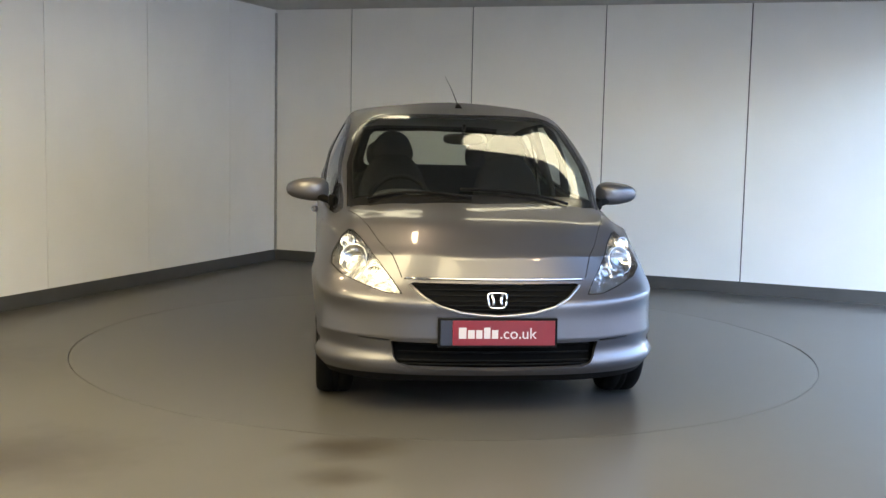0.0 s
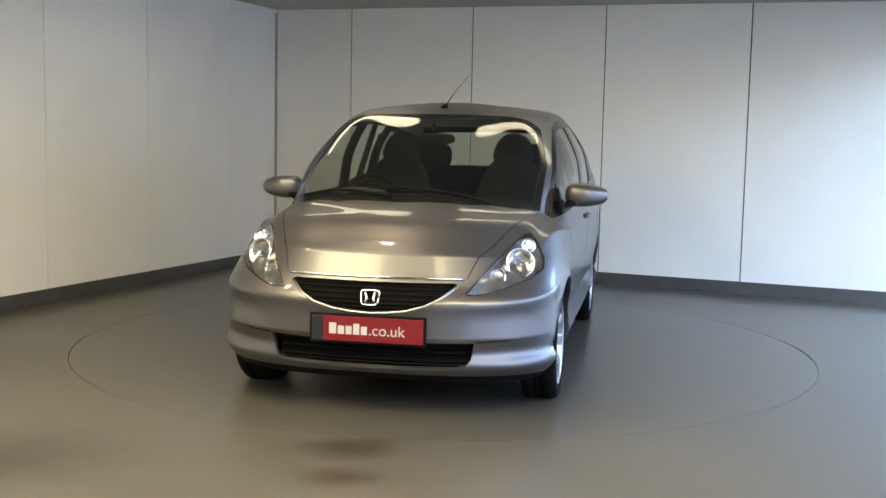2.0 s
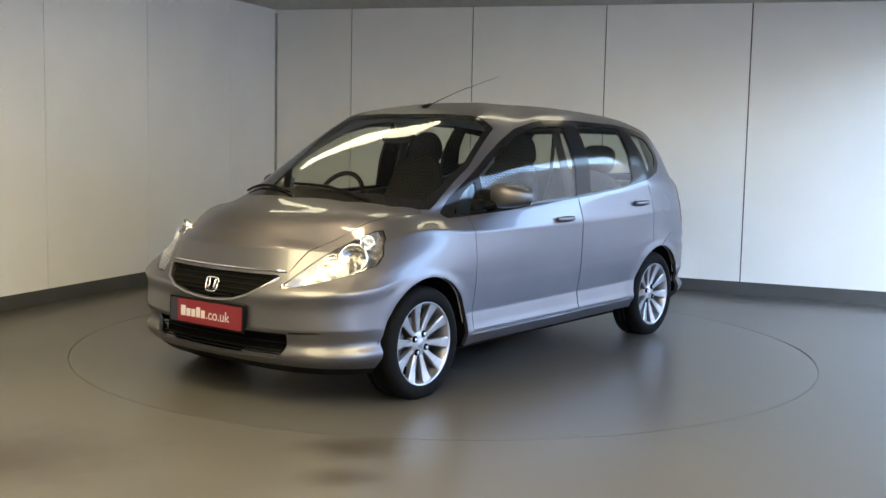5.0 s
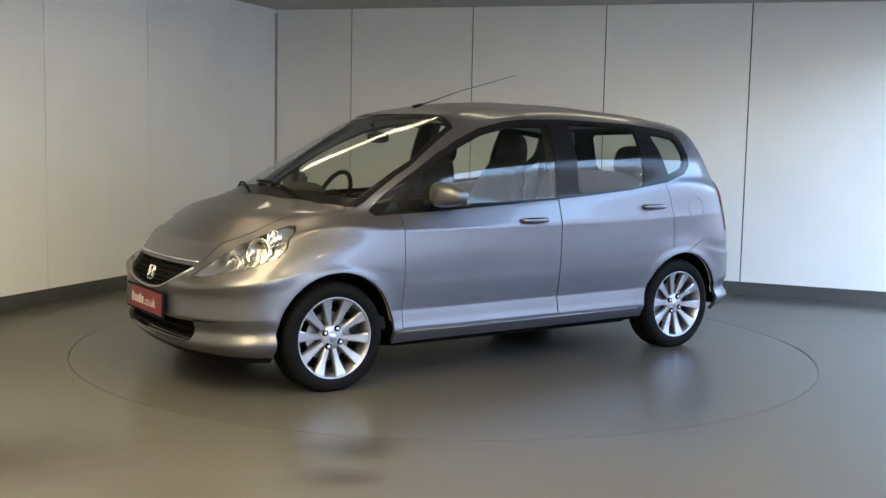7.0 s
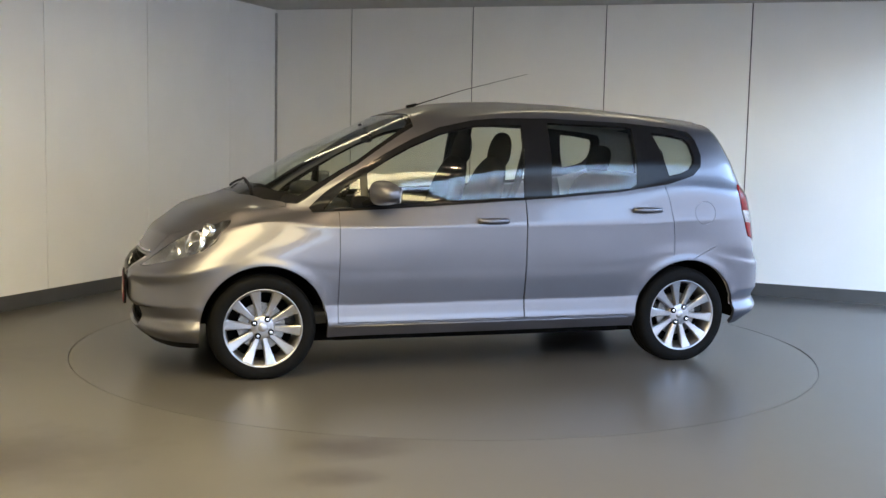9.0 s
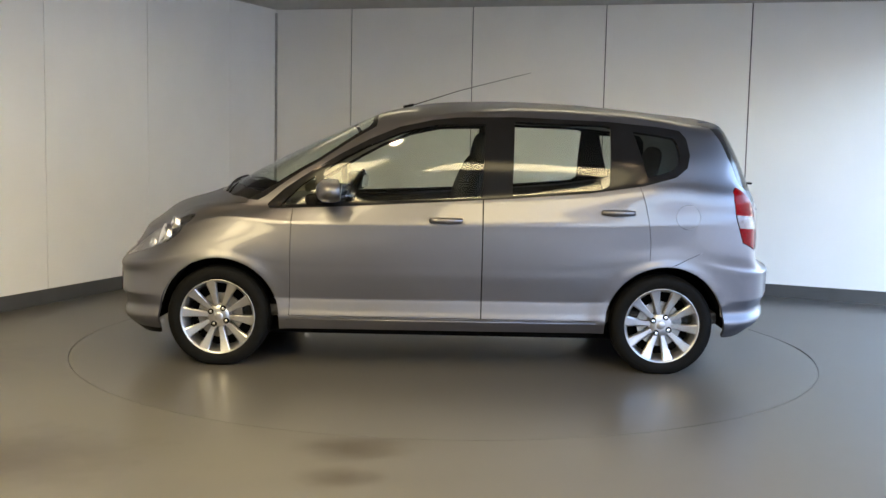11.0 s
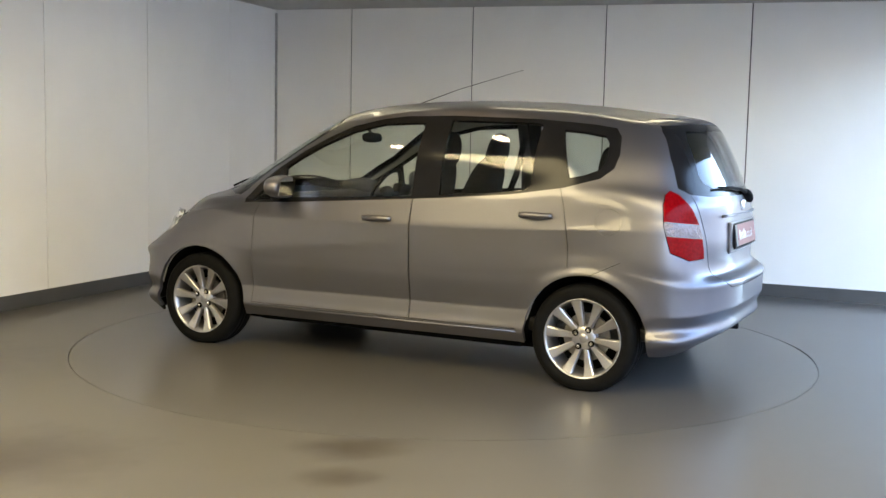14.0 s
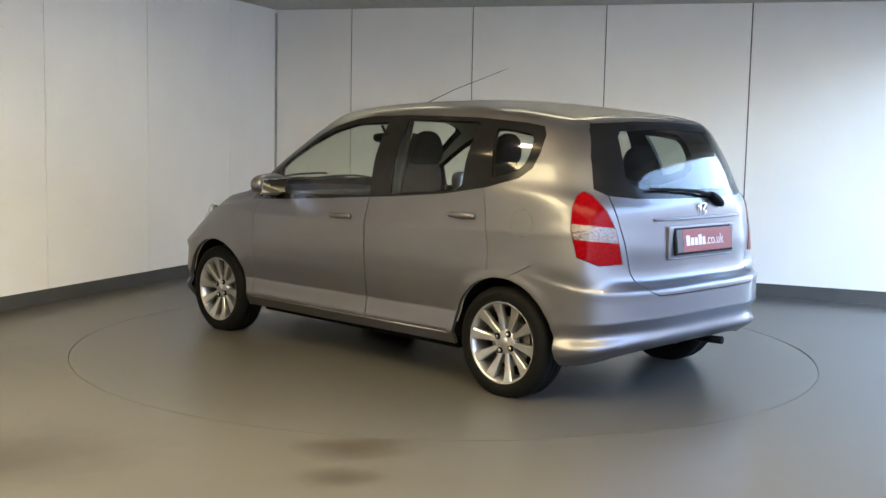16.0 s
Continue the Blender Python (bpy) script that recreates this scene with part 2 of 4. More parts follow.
tagged(ring_floor(), "worn grey-brown painted concrete floor, slightly glossy", "floor", kind="structure")
pit = part("floor_pit", lathe([(0.001, -0.11), (RT + 0.02, -0.11)], 96, "z"), GAP)
tagged(pit, "dark gap beneath the turntable edge", "floor", kind="structure")

def faces_up(bm):
    """Turns the mesh right way round if its highest level faces look down."""
    bm.normal_update()
    if sum(f.normal.z * f.calc_area() for f in bm.faces if f.calc_center_median().z > -0.001) < 0:
        bmesh.ops.reverse_faces(bm, faces=bm.faces[:])
    return bm


turntable = part("turntable", faces_up(lathe([(0.001, -0.06), (RT - 0.016, -0.06), (RT - 0.016, 0.0), (1.5, 0.0), (0.7, 0.0), (0.001, 0.0)], 128, "z")), TABLE)
tagged(turntable, "large round grey painted turntable flush with floor", "turntable")
part("edge_ring", faces_up(lathe([(RT - 0.0155, 0.0), (RT - 0.0155, -0.06), (RT - 0.0035, -0.06), (RT - 0.0035, 0.0), (RT - 0.0155, 0.0)], 128, "z")), TABLE, turntable, "thin edge ring of the turntable")

def ceiling_light(x, y, turn, length, width, glow):
    root = tagged(new("ceiling_light"), "added warm white fill panel under the ceiling, out of view", "ceiling light", "ceiling lights")
    root.matrix_basis = pose(x, y, ceil_z((x, y)), 0, 0, turn)
    for x0, x1, y0, y1 in ((-length / 2 - .03, length / 2 + .03, -width / 2 - .03, -width / 2), (-length / 2 - .03, length / 2 + .03, width / 2, width / 2 + .03),
                           (-length / 2 - .03, -length / 2, -width / 2, width / 2), (length / 2, length / 2 + .03, -width / 2, width / 2)):
        part("frame", box(x0, x1, y0, y1, -0.11, -0.001, 0.004), FRAME, root)
    part("diffuser", box(-length / 2 + .002, length / 2 - .002, -width / 2 + .002, width / 2 - .002, -0.05, -0.002), glow, root, "glowing warm white diffuser")


def downlight(x, y):
    root = tagged(new("downlight"), "small round warm downlight in the ceiling", "ceiling light", "downlights")
    root.matrix_basis = pose(x, y, ceil_z((x, y)) - 0.003)
    part("ring", lathe([(0.09, -0.001), (0.09, -0.02), (0.075, -0.025), (0.075, -0.015)], 32, "z"), CHROME, root)
    part("bulb", lathe([(0.001, -0.018), (0.05, -0.017), (0.074, -0.012)], 24, "z"), SPOT, root, "glowing warm bulb")


def ribbon(points, grow, z0, z1, n=48):
    """A flat bar with rounded ends along (x, y, half width) points, hung under the ceiling."""
    run = [0.0]
    for a, b in zip(points, points[1:]):
        run.append(run[-1] + math.hypot(b[0] - a[0], b[1] - a[1]))
    w0, w1 = points[0][2] + grow, points[-1][2] + grow
    rows = []
    for k in range(n + 1):
        u = -grow + (run[-1] + 2 * grow) * (0.5 - 0.5 * math.cos(math.pi * k / n))
        x, y, w = (float(np.interp(u, run, [p[i] for p in points])) for i in range(3))
        x2, y2 = (float(np.interp(min(u + 0.08, run[-1]), run, [p[i] for p in points])) for i in range(2))
        x1, y1 = (float(np.interp(max(u - 0.08, 0), run, [p[i] for p in points])) for i in range(2))
        t = Vector((x2 - x1, y2 - y1, 0)).normalized()
        w += grow
        for end, we in ((u + grow, w0), (run[-1] + grow - u, w1)):
            if end < we:
                w = min(w, we * math.sqrt(max(1 - ((we - end) / we) ** 2, 0.0004)))
        rows.append((Vector((x, y, 0)) + t * min(u, 0) + t * max(u - run[-1], 0), Vector((-t.y, t.x, 0)) * w))
    bm = bmesh.new()
    rings = []
    for c, o in rows:
        q = [c + o, c - o]
        rings.append([bm.verts.new((p.x, p.y, ceil_z(p) + z)) for p, z in ((q[0], z1), (q[0], z0), (q[1], z0), (q[1], z1))])
    for a, b in zip(rings, rings[1:]):
        for j in range(4):
            bm.faces.new((a[j], a[(j + 1) % 4], b[(j + 1) % 4], b[j]))
    bm.faces.new(rings[0])
    bm.faces.new(rings[-1])
    bmesh.ops.recalc_face_normals(bm, faces=bm.faces[:])
    return bm


def curved_light(points):
    root = tagged(new("ceiling_light"), "curved warm white light with rounded ends on the ceiling", "ceiling light", "curved ceiling lights")
    part("frame", ribbon(points, 0.012, -0.028, -0.001), FRAME, root)
    part("diffuser", ribbon(points, 0.0, -0.045, -0.029), TUBE, root, "glowing warm white diffuser")


curved_light([(0.16, 0.29, 0.12), (0.55, 0.27, 0.11), (0.95, 0.36, 0.105), (1.25, 0.46, 0.12), (1.62, 0.62, 0.13), (2.0, 0.80, 0.13)])
curved_light([(-0.30, 0.68, 0.15), (-0.50, 0.76, 0.15), (-0.74, 1.02, 0.10), (-1.1, 1.17, 0.09), (-1.55, 1.42, 0.11), (-1.8, 1.60, 0.11)])
# unseen fill panels, added for room light; deep frames keep wall tops darker
for lx, ly, tn, ll, lw in ((-1.7, -3.0, 66, 2.3, 1.2), (0.7, -4.0, -24, 2.3, 1.2), (-2.7, -5.6, 66, 2.6, 1.2)):
    ceiling_light(lx, ly, tn, ll, lw, TUBE_FILL)
for lx, ly in ((-0.6, -1.42), (-1.75, -1.2), (1.42, -3.1), (-1.9, -4.9)):
    downlight(lx, ly)

# ---- car: feature loops of the left half, front centre -> front corner | side | rear corner -> rear centre ----
LOOPS = [
    ([(1.80, 0, .165), (1.765, .40, .16), (1.66, .64, .16), (1.56, .745, .17)],
     [(1.2, .785, .20), (.85, .790, .212), (0, .790, .216), (-.85, .790, .220), (-1.3, .785, .22)],
     [(-1.63, .745, .212), (-1.77, .50, .262), (-1.81, 0, .278)]),
    ([(1.882, 0, .240), (1.848, .42, .242), (1.742, .685, .25), (1.605, .798, .262)],
     [(1.2, .816, .28), (.85, .822, .28), (0, .824, .282), (-.85, .822, .285), (-1.25, .816, .29)],
     [(-1.70, .792, .295), (-1.85, .53, .325), (-1.885, 0, .335)]),
    ([(1.872, 0, .308), (1.838, .42, .308), (1.725, .668, .312), (1.585, .782, .318)],
     [(1.2, .816, .335), (.85, .8145, .325), (0, .8155, .325), (-.85, .816, .329), (-1.25, .816, .34)],
     [(-1.685, .765, .355), (-1.843, .52, .378), (-1.884, 0, .388)]),
    ([(1.895, 0, .375), (1.862, .42, .375), (1.75, .675, .38), (1.60, .79, .385)],
     [(1.2, .818, .40), (.85, .806, .385), (0, .806, .388), (-.85, .808, .395), (-1.25, .818, .41)],
     [(-1.71, .775, .42), (-1.87, .52, .44), (-1.918, 0, .45)]),
    ([(1.895, 0, .47), (1.86, .42, .475), (1.745, .67, .49), (1.59, .79, .51)],
     [(1.2, .832, .58), (.85, .824, .52), (0, .826, .52), (-.85, .829, .53), (-1.25, .835, .59)],
     [(-1.705, .778, .53), (-1.872, .52, .535), (-1.92, 0, .54)]),
    ([(1.898, 0, .525), (1.866, .42, .53), (1.757, .675, .545), (1.602, .79, .565)],
     [(1.2, .832, .63), (.85, .827, .57), (0, .829, .57), (-.85, .832, .58), (-1.25, .836, .635)],
     [(-1.705, .78, .572), (-1.872, .52, .572), (-1.92, 0, .574)]),
    ([(1.888, 0, .547), (1.855, .42, .552), (1.745, .665, .567), (1.588, .782, .587)],
     [(1.2, .829, .655), (.85, .829, .60), (0, .831, .60), (-.85, .834, .61), (-1.25, .836, .66)],
     [(-1.695, .778, .594), (-1.856, .52, .590), (-1.905, 0, .592)]),
    ([(1.845, 0, .600), (1.80, .40, .605), (1.70, .61, .615), (1.555, .755, .645)],
     [(1.2, .812, .715), (.85, .827, .67), (.45, .833, .67), (0, .834, .67), (-.85, .835, .68), (-1.25, .832, .71)],
     [(-1.69, .782, .655), (-1.803, .53, .622), (-1.855, 0, .625)]),
    ([(1.765, 0, .735), (1.72, .37, .740), (1.61, .565, .732), (1.48, .70, .752)],
     [(1.2, .772, .81), (.85, .812, .795), (.45, .829, .797), (0, .835, .80), (-.85, .836, .815), (-1.25, .834, .83)],
     [(-1.662, .772, .83), (-1.80, .53, .78), (-1.848, 0, .79)]),
    ([(1.71, 0, .785), (1.665, .36, .776), (1.56, .55, .768), (1.435, .688, .783)],
     [(1.2, .764, .825), (.85, .805, .811), (.45, .823, .814), (0, .831, .820), (-.85, .833, .836), (-1.25, .830, .852)],
     [(-1.658, .768, .86), (-1.797, .525, .82), (-1.846, 0, .83)]),
    ([(1.59, 0, .868), (1.54, .34, .872), (1.43, .52, .868), (1.31, .645, .872)],
     [(1.08, .705, .865), (.82, .760, .875), (.45, .790, .893), (0, .800, .915), (-.85, .806, .97), (-1.25, .806, 1.02)],
     [(-1.635, .742, .98), (-1.785, .51, .95), (-1.837, 0, .96)]),
    ([(1.35, 0, .95), (1.31, .34, .942), (1.20, .55, .925), (1.09, .65, .91)],
     [(.97, .685, .905), (.78, .733, .915), (.4, .775, .934), (0, .787, .955), (-.85, .792, 1.015), (-1.22, .786, 1.07)],
     [(-1.612, .702, 1.05), (-1.765, .48, 1.01), (-1.82, 0, 1.015)]),
    ([(.90, 0, 1.186), (.87, .33, 1.180), (.77, .555, 1.166), (.67, .683, 1.128)],
     [(.50, .725, 1.13), (0, .75, 1.17), (-.85, .752, 1.20), (-1.2, .735, 1.215)],
     [(-1.565, .637, 1.21), (-1.69, .44, 1.21), (-1.738, 0, 1.215)]),
    ([(.40, 0, 1.408), (.39, .30, 1.409), (.36, .50, 1.400), (.26, .605, 1.362)],
     [(-.02, .63, 1.392), (-.4, .64, 1.406), (-.85, .635, 1.396), (-1.2, .617, 1.373)],
     [(-1.495, .56, 1.345), (-1.595, .40, 1.37), (-1.638, 0, 1.388)]),
    ([(.20, 0, 1.468), (.18, .28, 1.462), (.13, .455, 1.451), (.05, .56, 1.420)],
     [(-.2, .58, 1.442), (-.45, .587, 1.450), (-.85, .58, 1.438), (-1.15, .562, 1.417)],
     [(-1.40, .49, 1.39), (-1.50, .35, 1.41), (-1.53, 0, 1.42)]),
    ([(.02, 0, 1.494), (-.01, .18, 1.491), (-.08, .28, 1.484), (-.16, .33, 1.476)],
     [(-.4, .35, 1.486), (-.6, .35, 1.485), (-.85, .34, 1.468), (-1.05, .32, 1.454)],
     [(-1.2, .28, 1.442), (-1.28, .18, 1.446), (-1.3, 0, 1.45)]),
    ([(-.30, 0, 1.51), (-.31, 0, 1.51), (-.33, 0, 1.51), (-.36, 0, 1.51)],
     [(-.5, 0, 1.508), (-.65, 0, 1.503), (-.8, 0, 1.497)],
     [(-.95, 0, 1.484), (-.98, 0, 1.483), (-1.0, 0, 1.482)]),
]


def between(a, b, k):
    """A feature loop part of the way from loop a to loop b."""
    return tuple([tuple(u + (v - u) * k for u, v in zip(p, q)) for p, q in zip(ra, rb)] for ra, rb in zip(a, b))


# extra loops hold the shoulder line and the lower door flute sharp
LOOPS = (LOOPS[:3] + [between(LOOPS[2], LOOPS[3], .75), LOOPS[3], between(LOOPS[3], LOOPS[4], .2)] + LOOPS[4:8]
         + [between(LOOPS[7], LOOPS[8], .85), LOOPS[8], LOOPS[9], between(LOOPS[9], LOOPS[10], .22)] + LOOPS[10:])


def spline(points, per=12):
    """Centripetal curve through points; returns dense points and the index of each given point."""
    p = [Vector(q) for q in points]
    dense, marks = [], []
    for i in range(len(p) - 1):
        a = p[i - 1] if i else p[0] * 2 - p[1]
        b, c = p[i], p[i + 1]
        d = p[i + 2] if i + 2 < len(p) else p[-1] * 2 - p[-2]
        k = [0.0]
        for u, v in ((a, b), (b, c), (c, d)):
            k.append(k[-1] + max((v - u).length, 1e-5) ** 0.5)
        marks.append(len(dense))
        for s in range(per):
            t = k[1] + (k[2] - k[1]) * s / per
            a1 = a * ((k[1] - t) / (k[1] - k[0])) + b * ((t - k[0]) / (k[1] - k[0]))
            a2 = b * ((k[2] - t) / (k[2] - k[1])) + c * ((t - k[1]) / (k[2] - k[1]))
            a3 = c * ((k[3] - t) / (k[3] - k[2])) + d * ((t - k[2]) / (k[3] - k[2]))
            b1 = a1 * ((k[2] - t) / (k[2] - k[0])) + a2 * ((t - k[0]) / (k[2] - k[0]))
            b2 = a2 * ((k[3] - t) / (k[3] - k[1])) + a3 * ((t - k[1]) / (k[3] - k[1]))
            dense.append(b1 * ((k[2] - t) / (k[2] - k[1])) + b2 * ((t - k[1]) / (k[2] - k[1])))
    marks.append(len(dense))
    dense.append(p[-1].copy())
    return dense, marks


def resample(dense, n):
    run = [0.0]
    for a, b in zip(dense, dense[1:]):
        run.append(run[-1] + (b - a).length)
    res, j = [], 0
    for k in range(n + 1):
        s = run[-1] * k / n
        while j < len(run) - 2 and run[j + 1] < s:
            j += 1
        g = (s - run[j]) / max(run[j + 1] - run[j], 1e-9)
        res.append(dense[j].lerp(dense[j + 1], min(max(g, 0), 1)))
    return res


def loop_points(front, side, rear, nf=18, ns=62, nr=18):
    pts = front + side + rear
    m = lambda q: (q[0], -q[1], q[2])
    full = [m(front[1])] + pts + [m(rear[-2])]
    dense, marks = spline(full)
    i0, i1, i2, i3 = marks[1], marks[len(front)], marks[len(front) + len(side) + 1], marks[len(pts)]
    r = resample(dense[i0:i1 + 1], nf) + resample(dense[i1:i2 + 1], ns)[1:] + resample(dense[i2:i3 + 1], nr)[1:]
    r[0].y = r[-1].y = 0.0
    return r


F_AXLE, R_AXLE = 1.225, -1.225
ARCHES = ((1.218, 0.272, 0.332), (-1.235, 0.274, 0.328))


def base_half():
    cols = [loop_points(*lp) for lp in LOOPS]
    n = len(cols[0])
    sub = 5
    grid = []
    for i in range(n):
        dense, marks = spline([c[i] for c in cols], sub)
        for p in dense:
            if i in (0, n - 1):
                p.y = 0.0
            # flared lips of the wheel openings
            if p.y > 0.6 and p.z < 0.75:
                for ax, az, ar in ARCHES:
                    r = math.hypot(p.x - ax, p.z - az)
                    p.y += 0.012 * math.exp(-((r - ar) / 0.03) ** 2)
        grid.append(dense)
    bm = bmesh.new()
    vs = [[bm.verts.new(p) for p in col] for col in grid]
    for i in range(n - 1):
        for j in range(len(grid[0]) - 1):
            bm.faces.new((vs[i][j], vs[i + 1][j], vs[i + 1][j + 1], vs[i][j + 1]))
    bmesh.ops.remove_doubles(bm, verts=bm.verts[:], dist=1e-5)
    bmesh.ops.recalc_face_normals(bm, faces=bm.faces[:])
    bm.normal_update()
    mid = min(bm.faces, key=lambda f: (f.calc_center_median() - Vector((0, .83, .7))).length)
    if mid.normal.y < 0:
        bmesh.ops.reverse_faces(bm, faces=bm.faces[:])
        bm.normal_update()
    return bm


SHELL = base_half()
from mathutils.bvhtree import BVHTree
_b = SHELL.copy()
bmesh.ops.triangulate(_b, faces=_b.faces[:])
_b.normal_update()
_b.verts.ensure_lookup_table()
_b.faces.ensure_lookup_table()
BASE_CO = [v.co.copy() for v in _b.verts]
BASE_NO = []
for v in _b.verts:
    nn = v.normal.copy()
    if abs(v.co.y) < 1e-4:
        nn.y = 0
    BASE_NO.append(nn.normalized())
BASE_TRI = [tuple(v.index for v in f.verts) for f in _b.faces]
TREE = BVHTree.FromPolygons(BASE_CO, BASE_TRI)
_b.free()


def base_normal(p):
    loc, _, idx, _ = TREE.find_nearest(p)
    a, b, c = BASE_TRI[idx]
    A, B, C = BASE_CO[a], BASE_CO[b], BASE_CO[c]
    v0, v1, v2 = B - A, C - A, loc - A
    d00, d01, d11, d20, d21 = v0.dot(v0), v0.dot(v1), v1.dot(v1), v2.dot(v0), v2.dot(v1)
    den = d00 * d11 - d01 * d01
    if abs(den) < 1e-14:
        return BASE_NO[a]
    v = (d11 * d20 - d01 * d21) / den
    w = (d00 * d21 - d01 * d20) / den
    return (BASE_NO[a] * (1 - v - w) + BASE_NO[b] * v + BASE_NO[c] * w).normalized()


SIDE = (Vector((1, 0, 0)), Vector((0, 0, 1)))
FRONT = (Vector((0, 1, 0)), Vector((0, 0, 1)))
TOP = (Vector((1, 0, 0)), Vector((0, 1, 0)))
OBLIQUE = (Vector((-.70711, -.70711, 0)), Vector((0, 0, 1)))


def circle_poly(cx, cy, r, n=32):
    return [(cx + r * math.cos(2 * math.pi * k / n), cy + r * math.sin(2 * math.pi * k / n)) for k in range(n)]


def shrink(poly, d):
    """The convex outline moved inwards by d."""
    area = sum(a[0] * b[1] - b[0] * a[1] for a, b in zip(poly, poly[1:] + poly[:1]))
    if area < 0:
        poly = poly[::-1]
    lines = []
    for a, b in zip(poly, poly[1:] + poly[:1]):
        ex, ey = b[0] - a[0], b[1] - a[1]
        l = math.hypot(ex, ey)
        lines.append(((a[0] - ey / l * d, a[1] + ex / l * d), (ex / l, ey / l)))
    res = []
    for (p, e), (q, g) in zip(lines[-1:] + lines[:-1], lines):
        den = e[0] * g[1] - e[1] * g[0]
        if abs(den) < 1e-6:
            res.append(q)
            continue
        t = ((q[0] - p[0]) * g[1] - (q[1] - p[1]) * g[0]) / den
        res.append((p[0] + e[0] * t, p[1] + e[1] * t))
    return res


def carve(faces, poly, proj, keep=None):
    """Cuts the convex outline out of faces: returns (inside, outside)."""
    a, b = proj
    view = a.cross(b)
    area = sum(p[0] * q[1] - q[0] * p[1] for p, q in zip(poly, poly[1:] + poly[:1]))
    if area < 0:
        poly = poly[::-1]
    lo = (min(p[0] for p in poly) - .02, min(p[1] for p in poly) - .02)
    hi = (max(p[0] for p in poly) + .02, max(p[1] for p in poly) + .02)
    inside, outside = [], []
    for f in faces:
        c = f.calc_center_median()
        us = [v.co.dot(a) for v in f.verts]
        ws = [v.co.dot(b) for v in f.verts]
        ok = max(us) > lo[0] and min(us) < hi[0] and max(ws) > lo[1] and min(ws) < hi[1] and (keep is None or keep(c, f.normal))
        (inside if ok else outside).append(f)
    for p, q in zip(poly, poly[1:] + poly[:1]):
        if not inside:
            break
        ex, ey = q[0] - p[0], q[1] - p[1]
        no = (a * ey - b * ex).normalized()
        co = a * p[0] + b * p[1]
        es = {e for f in inside for e in f.edges}
        vs = {v for f in inside for v in f.verts}
        ret = bmesh.ops.bisect_plane(SHELL, geom=list(vs) + list(es) + inside, dist=1e-6, plane_co=co, plane_no=no)
        fs = [g for g in ret["geom"] if isinstance(g, bmesh.types.BMFace)]
        inside = []
        for f in fs:
            (outside if (f.calc_center_median() - co).dot(no) > 0 else inside).append(f)
    return inside, outside


def snap_region(faces):
    """Freezes a set of faces: points and corner lists."""
    vid, pts, fl = {}, [], []
    for f in faces:
        row = []
        for v in f.verts:
            if v not in vid:
                vid[v] = len(pts)
                pts.append(v.co.copy())
            row.append(vid[v])
        fl.append(tuple(row))
    return pts, fl


def skin(name, region, mat, parent, sides="both", sink=0.0, rim=0.014, label="", wall=0.0):
    """A part cut from the shell, with its own edge depth; both halves in one mesh or one side alone."""
    pts, fl = region
    nor = [base_normal(p) for p in pts]
    count = {}
    for f in fl:
        for a, b in zip(f, f[1:] + f[:1]):
            count[(min(a, b), max(a, b))] = count.get((min(a, b), max(a, b)), 0) + 1
    top = [p - n * sink for p, n in zip(pts, nor)]
    verts, faces, norms = list(top), list(fl), []
    for f in fl:
        norms.append([nor[k] for k in f])
    if rim:
        for f in fl:
            for a, b in zip(f, f[1:] + f[:1]):
                if count[(min(a, b), max(a, b))] == 1 and not (abs(pts[a].y) < 1e-4 and abs(pts[b].y) < 1e-4):
                    k = len(verts)
                    verts += [top[b], top[a], top[a] - nor[a] * rim, top[b] - nor[b] * rim]
                    fn = (verts[k + 1] - verts[k]).cross(verts[k + 2] - verts[k])
                    fn = fn.normalized() if fn.length > 1e-12 else nor[a]
                    faces.append((k, k + 1, k + 2, k + 3))
                    norms.append([fn] * 4)
    if wall:
        k = len(verts)
        verts += [p - n * wall for p, n in zip(top, nor)]
        for f in fl:
            faces.append(tuple(k + i for i in reversed(f)))
            norms.append([-nor[i] for i in reversed(f)])
    V, F, N = [], [], []
    for sgn in ((1, -1) if sides == "both" else (1,) if sides == "left" else (-1,)):
        k = len(V)
        V += [(p.x, p.y * sgn, p.z) for p in verts]
        at = [i if (sgn < 0 and sides == "both" and abs(p.y) < 1e-5) else i + k for i, p in enumerate(verts)]
        for f, n in zip(faces, norms):
            rows = [(at[i], (q.x, q.y * sgn, q.z)) for i, q in zip(f, n)]
            if sgn < 0:
                rows.reverse()
            F.append(tuple(r[0] for r in rows))
            N += [r[1] for r in rows]
    me = bpy.data.meshes.new(name)
    used = sorted({i for f in F for i in f})
    to = {i: k for k, i in enumerate(used)}
    me.from_pydata([V[i] for i in used], [], [tuple(to[i] for i in f) for f in F])
    me.materials.append(mat)
    me.shade_smooth()
    me.normals_split_custom_set(N)
    ob = new(name, me)
    ob.parent = parent
    return tagged(ob, label)


def pair(name, region, mat, parent, **kw):
    return [skin(name, region, mat, parent, sides="left", **kw), skin(name, region, mat, parent, sides="right", **kw)]


# ---- cutting the panels ----
body = SHELL.faces[:]
reg = {}
seams = []


def cut(name, poly, proj, keep=None, gap=0.0):
    global body
    inside, body = carve(body, poly, proj, keep)
    if gap:
        inner, ring = carve(inside, shrink(poly, gap), proj)
        seams.extend(ring)
        inside = inner
    reg[name] = inside
    return inside


for nm, (ax, az, ar) in zip(("arch_front", "arch_rear"), ARCHES):
    pl = [(ax + ar * math.cos(math.pi * k / 30), az + ar * math.sin(math.pi * k / 30)) for k in range(31)]
    cut(nm, pl + [(ax - ar * 1.01, 0.0), (ax + ar * 1.01, 0.0)], SIDE, lambda c, n: c.y > 0.45)

